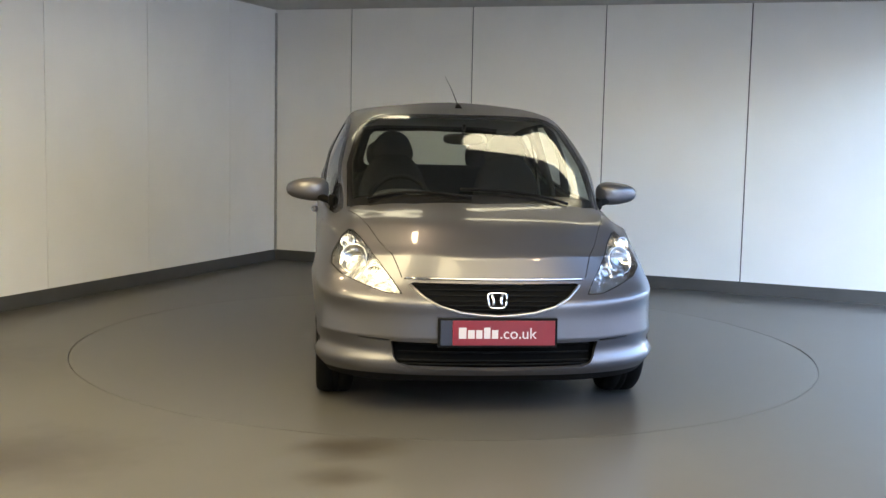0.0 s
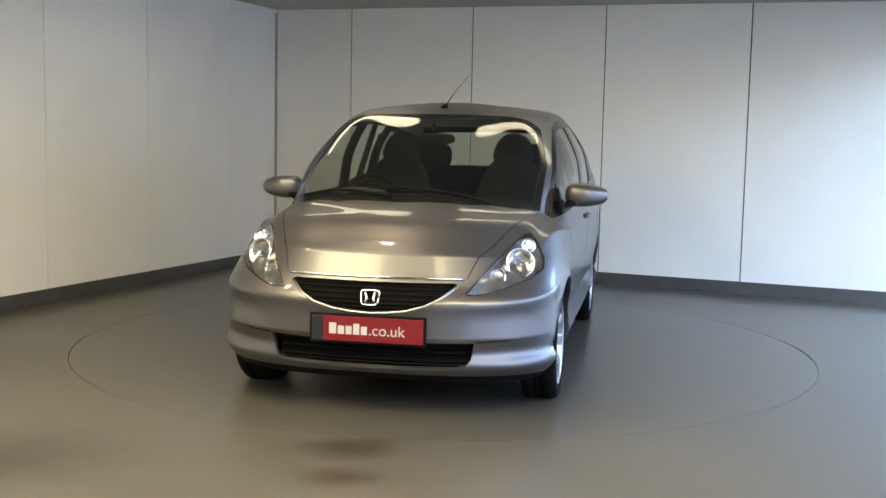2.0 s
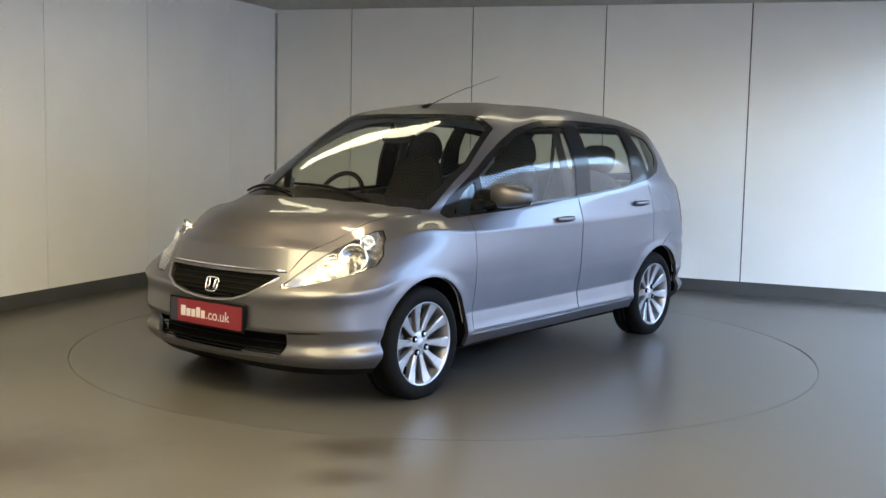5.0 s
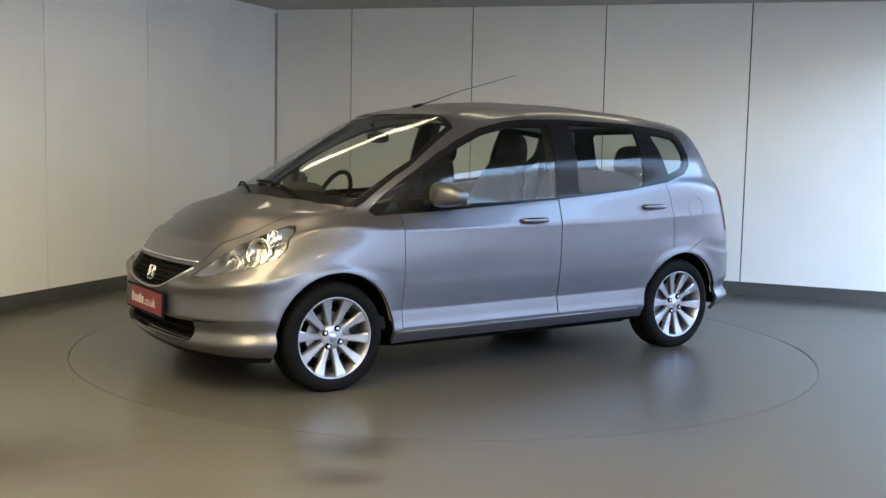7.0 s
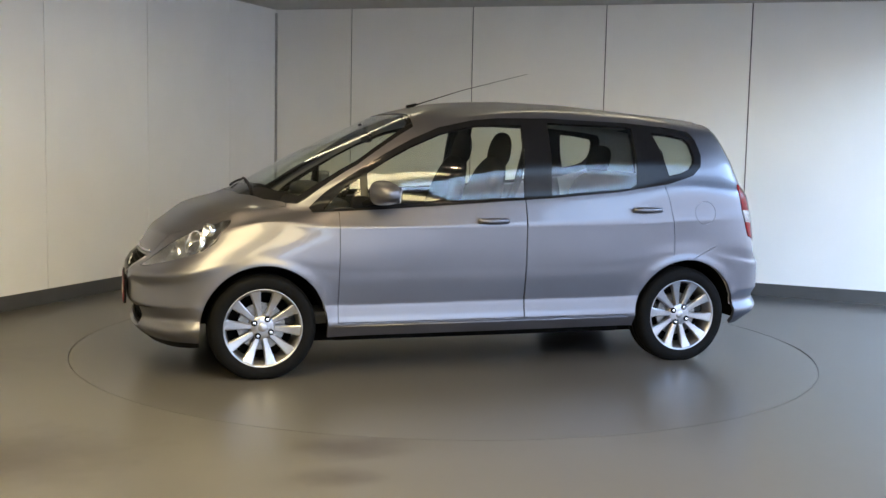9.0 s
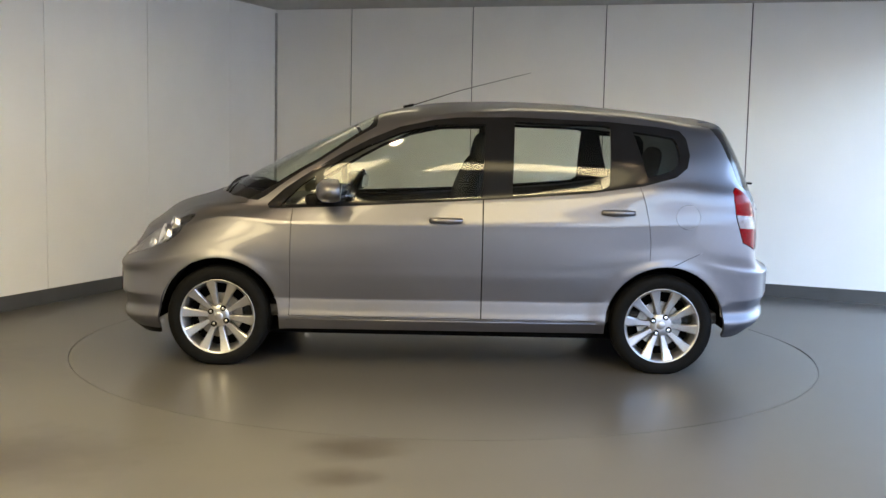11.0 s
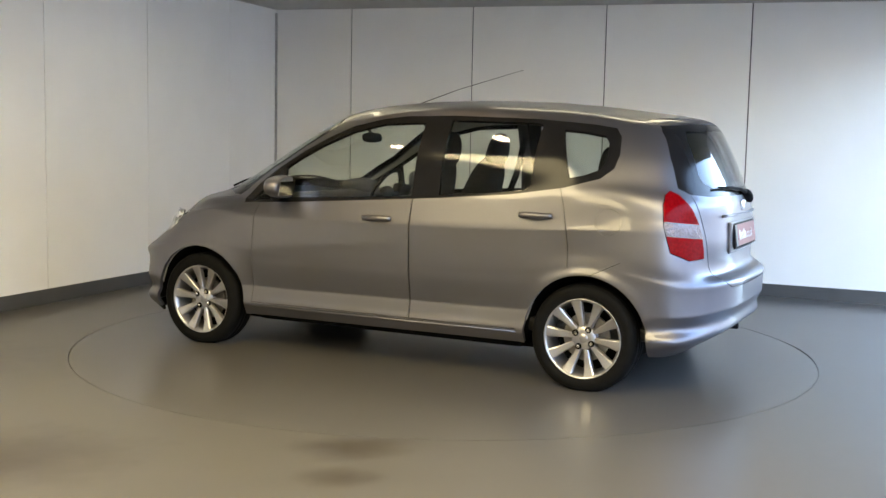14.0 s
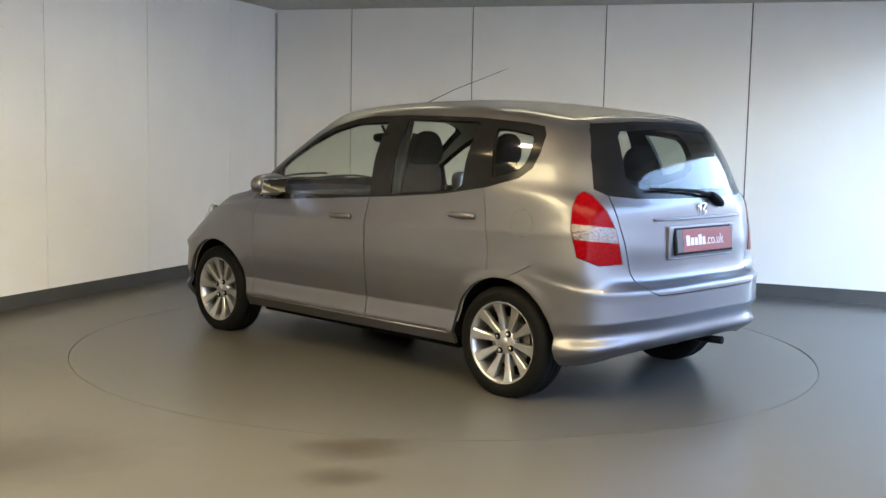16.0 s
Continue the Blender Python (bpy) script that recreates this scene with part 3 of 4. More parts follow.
cut("glazing", [(.955, .872), (.5, .897), (0, .93), (-.4, .957), (-.8, .992), (-1.1, 1.038), (-1.28, 1.088), (-1.345, 1.14), (-1.362, 1.21),
                (-1.35, 1.30), (-1.315, 1.345), (-1.2, 1.363), (-.9, 1.388), (-.4, 1.402), (-.1, 1.396), (.05, 1.380), (.24, 1.338), (.4, 1.270),
                (.555, 1.188), (.75, 1.068), (.88, .980), (.972, .895)], SIDE, lambda c, n: c.y > 0.5 and n.y > 0.3)
PANES = {
    "pane_vent": [(.90, .888), (.70, .905), (.70, 1.055), (.78, 1.005)],
    "pane_front": [(.66, .915), (-.22, .957), (-.235, 1.36), (.03, 1.352), (.23, 1.307), (.42, 1.227), (.55, 1.157), (.66, 1.085)],
    "pane_rear": [(-.385, .972), (-.87, 1.012), (-.915, 1.04), (-.925, 1.355), (-.89, 1.366), (-.395, 1.377)],
    "pane_quarter": [(-1.12, 1.088), (-1.2, 1.105), (-1.265, 1.13), (-1.297, 1.165), (-1.305, 1.21), (-1.295, 1.275), (-1.27, 1.305), (-1.15, 1.325), (-1.05, 1.333)],
}
rest = reg["glazing"]
for nm, pl in PANES.items():
    reg[nm], rest = carve(rest, pl, SIDE)
reg["glazing"] = rest

cut("wind_border", [(1.345, -.2), (1.345, 0), (1.30, .34), (1.19, .55), (1.085, .647), (1.03, .669), (.70, .666), (.375, .592), (.372, .56), (.372, -.2)],
    TOP, lambda c, n: c.z > .86)
reg["windscreen"], reg["wind_border"] = carve(reg["wind_border"], [(1.255, -.2), (1.255, 0), (1.215, .33), (1.11, .54), (1.02, .638), (.70, .637), (.42, .570), (.40, .545), (.395, -.2)], TOP)

cut("rear_border", [(-.2, 1.002), (.48, 1.006), (.62, 1.02), (.665, 1.05), (.62, 1.2), (.555, 1.33), (.52, 1.362), (.3, 1.378), (-.2, 1.385)], FRONT,
    lambda c, n: c.x < -1.40 and n.x < -.1)
reg["rear_window"], reg["rear_border"] = carve(reg["rear_border"], [(-.2, 1.045), (.42, 1.05), (.49, 1.08), (.50, 1.12), (.455, 1.30), (.42, 1.335), (-.2, 1.352)], FRONT)

cut("headlight", [(.425, .572), (.47, .632), (.53, .705), (.60, .79), (.64, .826), (.665, .83), (.705, .79), (.745, .72), (.752, .675), (.70, .635), (.60, .60), (.50, .573)],
    FRONT, lambda c, n: c.x > 1.3, gap=.004)
cut("taillight", [(.612, .735), (.585, .86), (.592, .97), (.615, 1.02), (.65, 1.042), (.69, 1.022), (.755, .955), (.805, .86), (.84, .70), (.72, .695)], OBLIQUE,
    lambda c, n: c.x < -1.35, gap=.004)
lens = reg["taillight"]
reg["lens_top"], lens = carve(lens, [(.4, .905), (1.0, .855), (1.0, 1.2), (.4, 1.2)], OBLIQUE)
reg["lens_mid"], reg["lens_low"] = carve(lens, [(.4, .835), (1.0, .785), (1.0, .86), (.4, .91)], OBLIQUE)
reg["taillight"] = reg["lens_top"] + reg["lens_mid"] + reg["lens_low"]
cut("grille", [(-.2, .617), (.375, .620), (.392, .612), (.33, .562), (.26, .525), (.17, .499), (0, .484), (-.2, .484)], FRONT, lambda c, n: c.x > 1.6)
cut("intake", [(-.2, .350), (.478, .358), (.465, .285), (.445, .255), (.40, .237), (0, .226), (-.2, .226)], FRONT, lambda c, n: c.x > 1.5)
cut("slit", [(.485, .357), (.63, .366), (.63, .372), (.485, .366)], FRONT, lambda c, n: c.x > 1.5)
seams.extend(reg["slit"])
cut("lip", [(1.3, .0), (2.0, .0), (2.0, .198), (1.3, .198)], SIDE)
cut("hood_seam", [(-.2, .631), (.415, .632), (.415, .638), (-.2, .638)], FRONT, lambda c, n: c.x > 1.6)
seams.extend(reg["hood_seam"])
reg["below"], body = carve(body, [(-.3, -.1), (.9, -.1), (.9, .638), (-.3, .638)], FRONT, lambda c, n: c.x > 1.0)
cut("hood", [(1.95, -.2), (1.95, 0), (1.90, .36), (1.775, .425), (1.55, .527), (1.35, .604), (1.10, .662), (1.085, .662), (1.085, -.2)], TOP,
    lambda c, n: c.z > .6, gap=.0035)
body = body + reg.pop("below")
cut("hatch", [(-.2, .548), (.44, .548), (.50, .575), (.545, .65), (.575, .75), (.62, .95), (.62, 1.1), (.5, 1.40), (.3, 1.405), (-.2, 1.405)], FRONT,
    lambda c, n: c.x < -1.4 and n.x < -.1, gap=.0055)
arch_ring, body = carve(body, circle_poly(-1.235, .274, .372), SIDE, lambda c, n: c.y > .45)
cut("front_door", [(.833, .288), (.826, .78), (.815, 1.0), (-.2265, 1.0), (-.2265, .288)], SIDE, lambda c, n: c.y > .5 and n.y > .3 and c.z < 1.02, gap=.0035)
cut("rear_door", [(-.2265, 1.06), (-.2265, .288), (-.96, .288), (-1.143, .62), (-1.146, .72), (-1.135, .82), (-1.11, .95), (-1.075, 1.06)], SIDE,
    lambda c, n: c.y > .5 and n.y > .3 and c.z < 1.07, gap=.0035)
body = body + arch_ring
cut("fuel_flap", circle_poly(-1.345, .875, .068, 24), SIDE, lambda c, n: c.y > .5, gap=.0017)
for strip in ([(-1.42, .676), (-1.418, .679), (-1.26, .604), (-1.263, .601)],):
    inside, body = carve(body, strip, SIDE, lambda c, n: c.y > .5)
    seams.extend(inside)

R = {k: snap_region(v) for k, v in reg.items() if v}
R["body"] = snap_region(body)
R["seam"] = snap_region(seams)
R["inner"] = snap_region([f for f in body if f.calc_center_median().z > .34])

# ---- car assembly ----
car = tagged(new("car"), "silver grey metallic five-door compact hatchback on the turntable", "car")
skin("body", R["body"], PAINT, car, rim=.02, label="silver grey painted body shell", wall=.02)
skin("seam", R["seam"], GAP, car, sink=.006, rim=0, label="dark panel gaps")
skin("hood", R["hood"], PAINT, car, label="silver grey bonnet", wall=.014)
skin("tailgate", R["hatch"], PAINT, car, label="silver grey tailgate", wall=.014)
for nm, rg in (("front_door", "front_door"), ("rear_door", "rear_door"), ("fuel_flap", "fuel_flap")):
    if nm == "fuel_flap":
        skin(nm, R[rg], PAINT, car, sides="left")
        skin("quarter_panel", R[rg], PAINT, car, sides="right", rim=0)
    else:
        pair(nm, R[rg], PAINT, car, label="silver grey door panel", wall=.014)
pair("window_surround", R["glazing"], GLOSSBLACK, car, rim=.02, label="gloss black pillar and window trim", wall=.02)
for nm in PANES:
    pair("side_window", R[nm], GLASS if nm != "pane_quarter" else TINT, car, sink=.004, rim=.004, label="tinted side glass")
skin("windscreen", R["windscreen"], GLASS, car, sink=.002, rim=.004, label="tinted windscreen glass")
skin("windscreen_border", R["wind_border"], GLOSSBLACK, car, sink=.003, label="black windscreen surround and cowl", wall=.012)
skin("rear_window", R["rear_window"], TINT, car, sink=.001, rim=.004, label="dark tinted rear glass")
skin("rear_window_border", R["rear_border"], GLOSSBLACK, car, sink=.001, label="black glass border", wall=.01)
skin("grille", R["grille"], GAP, car, sink=.022, rim=0, label="black upper grille")
skin("lower_intake", R["intake"], GAP, car, sink=.05, rim=0, label="black lower air intake")
skin("lip", R["lip"], BLACK, car, label="black lower bumper lip")


# lamps
for sgn, sd in ((1, "left"), (-1, "right")):
    lamp = skin("headlight", R["headlight"], CLEAR, car, sides=sd, sink=.001, rim=.003, label="clear headlight cover")
    bowl = skin("reflector", R["headlight"], REFLECT, lamp, sides=sd, sink=.036, rim=-.033, label="silvery lamp bowl")
    for (cx, cy, cz, r) in ((1.565, .64, .700, .066), (1.655, .548, .640, .036), (1.50, .668, .775, .032)):
        bm = lathe([(.001, -.03), (r * .35, -.028), (r * .8, -.008), (r, .012), (r * 1.06, .012), (r * 1.06, -.02)], 32)
        b = part("lamp_bowl", bm, CHROME, lamp, "bright round reflector bowl", True)
        b.matrix_basis = Matrix.Translation((cx - .006, sgn * cy, cz)) @ Vector((.86, sgn * .42, .28)).to_track_quat("Y", "Z").to_matrix().to_4x4()
    am = part("indicator_bulb", lathe([(.001, .012), (.008, .009), (.009, 0), (.008, -.009), (.001, -.012)], 16), AMBER, lamp, "amber bulb", True)
    am.matrix_basis = Matrix.Translation((1.655, sgn * .53, .628))
    tail = skin("tail_light", R["taillight"], BLACK, car, sides=sd, sink=.012, rim=.02, label="rear lamp housing")
    for nm, rg, mt, lb in (("red_lens", "lens_top", REDLENS, "red upper lens"), ("clear_lens", "lens_mid", WHITELENS, "clear reversing lens"), ("red_lens", "lens_low", REDLENS, "red lower lens")):
        skin(nm, R[rg], mt, tail, sides=sd, sink=-.004, rim=.018, label=lb)


# ---- wheels ----
HUB_Z = .272


def wheel_parts(root, side):
    """A wheel about its own centre; the outer face looks to +y times side."""
    s = side
    tyre = [(.196, .078), (.205, .088), (.235, .095), (.261, .091), (.275, .078), (.282, .056), (.282, .02), (.277, .018), (.277, .012), (.282, .010),
            (.282, -.010), (.277, -.012), (.277, -.018), (.282, -.02), (.282, -.055), (.275, -.076), (.235, -.09), (.196, -.078), (.196, .078)]
    bt = lathe([(r, o * s) for r, o in tyre], 64)
    for v in bt.verts:
        v.co.z = max(v.co.z, -HUB_Z + .001)      # flattened where it stands
    part("tyre", bt, RUBBER, root, "black rubber tyre", True)
    barrel = [(.206, .084), (.209, .088), (.203, .089), (.196, .080), (.188, .066), (.184, .03), (.178, -.07), (.186, -.08)]
    rim = part("rim", lathe([(r, o * s) for r, o in barrel], 64), ALLOY, root, "silver alloy rim", True)
    part("brake_disc", lathe([(.001, .012 * s), (.125, .012 * s), (.125, -.005 * s), (.001, -.005 * s)], 40), DISC, root, "dull steel brake disc")
    # black disc behind the spokes stands for shade inside the wheel well
    part("wheel_well_shade", lathe([(.001, -.04 * s), (.178, -.04 * s)], 32), GAP, root)
    hub = [(.001, .063), (.030, .063), (.055, .060), (.066, .052), (.068, .025)]
    part("hub", lathe([(r, o * s) for r, o in hub], 40), ALLOY, root, "silver hub", True)
    cap = part("centre_cap", lathe([(.001, .0665 * s), (.021, .066 * s), (.025, .062 * s)], 24), ALLOY, root, "round centre cap", True)
    # ten flat tapered spokes
    prof = [(.040, .0125, .055), (.085, .0140, .060), (.14, .0200, .068), (.178, .0262, .077), (.196, .0310, .082)]
    V, F = [], []
    for r, w, o in prof:
        for dx, do in ((-w, -.030), (-w, -.004), (-w * .72, 0), (w * .72, 0), (w, -.004), (w, -.030)):
            V.append((dx, (o + do) * s, r))
    m = 6
    for k in range(len(prof) - 1):
        for j in range(m):
            q = (k * m + j, k * m + (j + 1) % m, (k + 1) * m + (j + 1) % m, (k + 1) * m + j)
            F.append(q if s > 0 else q[::-1])
    me = mesh_of("spoke", V, F, ALLOY)
    bm = bmesh.new()
    bm.from_mesh(me)
    bmesh.ops.recalc_face_normals(bm, faces=bm.faces[:])
    bm.to_mesh(me)
    bm.free()
    for k in range(10):
        sp = new("spoke", me)
        sp.parent = root
        sp.matrix_basis = pose(0, 0, 0, 0, 36 * k + 12, 0)
    for k in range(4):
        a = math.radians(90 * k + 30)
        # black disc on the hub stands for the shade of the nut hollow
        ring = part("nut_shade", lathe([(.0165, .0655 * s), (.0165, .060 * s), (.0145, .0655 * s), (.001, .0645 * s)], 16), GAP, root, "black disc for the shade around a wheel nut")
        ring.matrix_basis = Matrix.Translation((.050 * math.cos(a), 0, .050 * math.sin(a)))
        nut = part("wheel_nut", lathe([(.0095, .060 * s), (.0095, .070 * s), (.001, .071 * s)], 6), CHROME, root)
        nut.matrix_basis = Matrix.Translation((.050 * math.cos(a), 0, .050 * math.sin(a)))


for wx in (F_AXLE, R_AXLE):
    for s in (1, -1):
        w = tagged(new("wheel"), "ten-spoke silver alloy wheel with black tyre")
        w.parent = car
        w.matrix_basis = pose(wx, s * .722, HUB_Z)
        wheel_parts(w, s)
        # inner arch liner
        ax, az, ar = ARCHES[0] if wx > 0 else ARCHES[1]
        V, F = [], []
        for k in range(25):
            a = math.pi * (-.02 + 1.04 * k / 24)
            for yy in (.80, .50):
                V.append((ax + (ar + .012) * math.cos(a), s * yy, az + (ar + .012) * math.sin(a)))
        for k in range(24):
            F.append((2 * k, 2 * k + 1, 2 * k + 3, 2 * k + 2))
        n = len(V)
        V.append((ax, s * .50, az))
        for k in range(24):
            F.append((2 * k + 1, n, 2 * k + 3))
        ln = new("arch_liner", mesh_of("arch_liner", V, F, GAP))
        ln.parent = car
        tagged(ln, "black wheel arch liner")

part("underbody", box(-1.45, 1.45, -.56, .56, .145, .27, .03), GAP, car, "dark underbody")
part("sill_floor", box(-.86, .84, -.72, .72, .175, .27, .02), GAP, car)


# ---- fittings placed on the shell ----
def on_shell(x, y, lift=0.0):
    """The point of the shell's top above (x, y), lifted along the normal."""
    loc, no, idx, _ = TREE.ray_cast(Vector((x, abs(y), 3.0)), Vector((0, 0, -1)))
    n = base_normal(loc)
    p = loc + n * lift
    s = -1 if y < 0 else 1
    return Vector((p.x, p.y * s, p.z)), Vector((n.x, n.y * s, n.z))


def on_side(x, z, lift=0.0, side=1):
    loc, no, idx, _ = TREE.ray_cast(Vector((x, 3.0, z)), Vector((0, -1, 0)))
    n = base_normal(loc)
    p = loc + n * lift
    return Vector((p.x, p.y * side, p.z)), Vector((n.x, n.y * side, n.z))


def on_end(y, z, front=True, lift=0.0):
    loc, no, idx, _ = TREE.ray_cast(Vector((4 if front else -4, abs(y) + 1e-4, z)), Vector((-1 if front else 1, 0, 0)))
    n = base_normal(loc)
    p = loc + n * lift
    s = -1 if y < 0 else 1
    return Vector((p.x, p.y * s, p.z)), Vector((n.x, n.y * s, n.z))


def rod(points, radii, n=10, flat=1.0, up=Vector((0, 0, 1))):
    """A tapering bar through points; flat squashes its height."""
    bm = bmesh.new()
    rings = []
    for k, p in enumerate(points):
        a = Vector(points[max(k - 1, 0)])
        b = Vector(points[min(k + 1, len(points) - 1)])
        t = (b - a).normalized()
        s = t.cross(up).normalized()
        u = s.cross(t).normalized()
        r = radii[k] if isinstance(radii, (list, tuple)) else radii
        rings.append([bm.verts.new(Vector(p) + s * (r * math.cos(2 * math.pi * j / n)) + u * (r * flat * math.sin(2 * math.pi * j / n))) for j in range(n)])
    for a, b in zip(rings, rings[1:]):
        for j in range(n):
            bm.faces.new((a[j], a[(j + 1) % n], b[(j + 1) % n], b[j]))
    bm.faces.new(rings[0])
    bm.faces.new(rings[-1])
    bmesh.ops.recalc_face_normals(bm, faces=bm.faces[:])
    return bm


def blob(sx, sy, sz, power=2.6, nu=28, nv=16):
    """A rounded block (superellipsoid)."""
    bm = bmesh.new()
    e = 2.0 / power
    f = lambda t: math.copysign(abs(t) ** e, t)
    rings = []
    for i in range(1, nv):
        v = -math.pi / 2 + math.pi * i / nv
        rings.append([bm.verts.new((sx * f(math.cos(v)) * f(math.cos(2 * math.pi * j / nu)), sy * f(math.cos(v)) * f(math.sin(2 * math.pi * j / nu)), sz * f(math.sin(v)))) for j in range(nu)])
    for a, b in zip(rings, rings[1:]):
        for j in range(nu):
            bm.faces.new((a[j], a[(j + 1) % nu], b[(j + 1) % nu], b[j]))
    lo, hi = bm.verts.new((0, 0, -sz)), bm.verts.new((0, 0, sz))
    for j in range(nu):
        bm.faces.new((lo, rings[0][(j + 1) % nu], rings[0][j]))
        bm.faces.new((hi, rings[-1][j], rings[-1][(j + 1) % nu]))
    bmesh.ops.recalc_face_normals(bm, faces=bm.faces[:])
    return bm


skin("inner_trim", R["inner"], LINING, car, sink=.032, rim=0, label="dull grey inner trim and headlining")
for sd in ("left", "right"):
    for nm in ("front_door", "rear_door"):
        skin("door_card", R[nm], DASH, car, sides=sd, sink=.045, rim=0, label="dark inner door panel")
skin("tailgate_trim", R["hatch"], DASH, car, sink=.03, rim=0, label="dark inner tailgate trim")

# door mirrors
for s in (1, -1):
    bm = blob(.078, .118, .062, 2.7)
    for v in bm.verts:
        v.co.z *= 1.0 - .22 * (v.co.y * s / .118)
        if v.co.x > 0:
            v.co.x *= 1.0 - .25 * abs(v.co.y) / .118
        v.co.x = max(v.co.x, -.045)
    mir = part("door_mirror", bm, PAINT, car, "silver grey door mirror housing", True)
    mir.matrix_basis = pose(.60, s * .878, .982, 0, 0, 8 * s)
    part("mirror_glass", box(-.054, -.0505, -.095, .095, -.042, .042, .0015), MIRROR, mir, "mirror glass").matrix_basis = pose(0, 0, 0, 0, -8, 0)
    part("mirror_arm", rod([(0.02, -s * .06, -.035), (.05, -s * .12, -.055), (.06, -s * .165, -.065)], [.03, .028, .035], 12, .7), BLACK, mir, "black mirror arm", True)
    p, n = on_side(.70, .925, 0, s)
    ft = part("mirror_foot", blob(.055, .022, .035, 3), BLACK, car, "black mirror base", True)
    ft.matrix_basis = Matrix.Translation(p)

# door handles
for s in (1, -1):
    for hx, hz in ((-.025, .828), (-.963, .888)):
        p, n = on_side(hx, hz, 0, s)
        h = new("door_handle")
        h.parent = car
        h.matrix_basis = Matrix.Translation(p)
        tagged(h, "silver grey pull handle over a dark pad")
        # bulging pad; the shade of a hollow is put into its colour
        part("cup_shade", blob(.050, .006, .030, 2.2), CUP_SHADE, h, "dark pad for the shade in the finger cup", True).matrix_basis = pose(0, -.003 * s, -.014)
        pts, rr = [], []
        for k in range(9):
            u = -1 + k / 4
            pts.append((u * .088, s * (.008 + .015 * (1 - u * u)), .004))
            rr.append(.0155 - .003 * u * u)
        part("grip", rod(pts, rr, 12, 1.1), PAINT, h, "silver grey grip", True)

# number plates: red plates with a dark end band, plain white bars and the ending that can be read
def lettering(text, size):
    cu = bpy.data.curves.new("lettering", "FONT")
    cu.body, cu.size, cu.extrude, cu.align_y = text, size, 0.0006, "BOTTOM_BASELINE"
    ob = bpy.data.objects.new("lettering", cu)
    scene.collection.objects.link(ob)
    bpy.context.view_layer.update()
    bm = bmesh.new()
    me = bpy.data.meshes.new_from_object(ob)
    bm.from_mesh(me)
    bpy.data.objects.remove(ob)
    bpy.data.curves.remove(cu)
    bpy.data.meshes.remove(me)
    turn = Matrix(((0, 0, 1, 0), (1, 0, 0, 0), (0, 1, 0, 0), (0, 0, 0, 1)))
    bmesh.ops.transform(bm, matrix=turn, verts=bm.verts[:])
    return bm


def plate(x, z, lean, back, wide=.52, high=.112):
    root = new("number_plate")
    root.parent = car
    root.matrix_basis = Matrix.Translation((x, 0, z)) @ Matrix.Rotation(math.pi if back else 0, 4, "Z") @ pose(0, 0, 0, 0, lean, 0)
    tagged(root, "red plate with dark end band and white writing")
    part("holder", box(-.012, .002, -wide / 2 - .012, wide / 2 + .012, -high / 2 - .011, high / 2 + .011, .004), BLACK, root, "black plate holder")
    part("plate_face", box(.002, .006, -wide / 2 + .054, wide / 2, -high / 2, high / 2, .0015), PLATERED, root, "glossy red plate")
    part("plate_band", box(.002, .006, -wide / 2, -wide / 2 + .053, -high / 2, high / 2, .0015), BAND, root, "dark navy end band")
    y = -.178
    for a, hgt in ((.034, .050), (.030, .038), (.028, .038), (.029, .050), (.028, .038)):
        part("bar", box(.006, .0072, y, y + a, -.025, -.025 + hgt, .0005), WHITE, root, "white bar")
        y += a + .0072
    tx = part("lettering", lettering(".co.uk", .070), WHITE, root, "white lettering reading .co.uk")
    tx.matrix_basis = Matrix.Translation((.0066, y, -.025))


p, n = on_end(0, .41, True)
plate(p.x + .016, .408, -2, False)
p, n = on_end(0, .80, False)
plate(p.x - .012, .797, -8, True, .52, .112)
part("plate_recess_frame", box(p.x - .004, p.x + .02, -.31, .31, .715, .872, .012), PAINT, car, "silver grey plate surround")
part("tailgate_ledge", rod([(on_end(y, .905, False, .004)[0]) for y in [(-.40 + .8 * k / 12) for k in range(13)]], .009, 12, .8), PAINT, car, "silver grey ledge above the rear plate", True)
part("plate_lip", rod([(on_end(y, .712, False, .003)[0]) for y in [(-.30 + .6 * k / 12) for k in range(13)]], .006, 10), PAINT, car, "silver grey lip under the rear plate", True)

# badges: chrome rounded frame with two uprights
def badge(x, z, lean, back, k=1.0):
    root = new("badge")
    root.parent = car
    root.matrix_basis = Matrix.Translation((x, 0, z)) @ Matrix.Rotation(math.pi if back else 0, 4, "Z") @ pose(0, 0, 0, 0, lean, 0)
    tagged(root, "chrome badge")
    ring = []
    for j in range(33):
        a = 2 * math.pi * j / 32
        e = .45
        cx, cz = math.copysign(abs(math.cos(a)) ** e, math.cos(a)), math.copysign(abs(math.sin(a)) ** e, math.sin(a))
        ring.append((0, k * .052 * cx * (1 + .10 * cz), k * .043 * cz))
    bm = rod(ring, k * .0055, 8, 1.0, Vector((1, 0, 0)))
    part("badge_frame", bm, CHROME, root, "chrome frame", True)
    for s in (1, -1):
        part("upright", rod([(0, s * k * .030, k * .034), (0, s * k * .020, 0), (0, s * k * .026, -k * .034)], [k * .010, k * .008, k * .010], 8, .8, Vector((1, 0, 0))), CHROME, root, "", True)


p, n = on_end(0, .56, True)
badge(p.x - .006, .549, -18, False, .80)
p, n = on_end(0, .955, False)
badge(p.x - .003, .945, 8, True, .75)

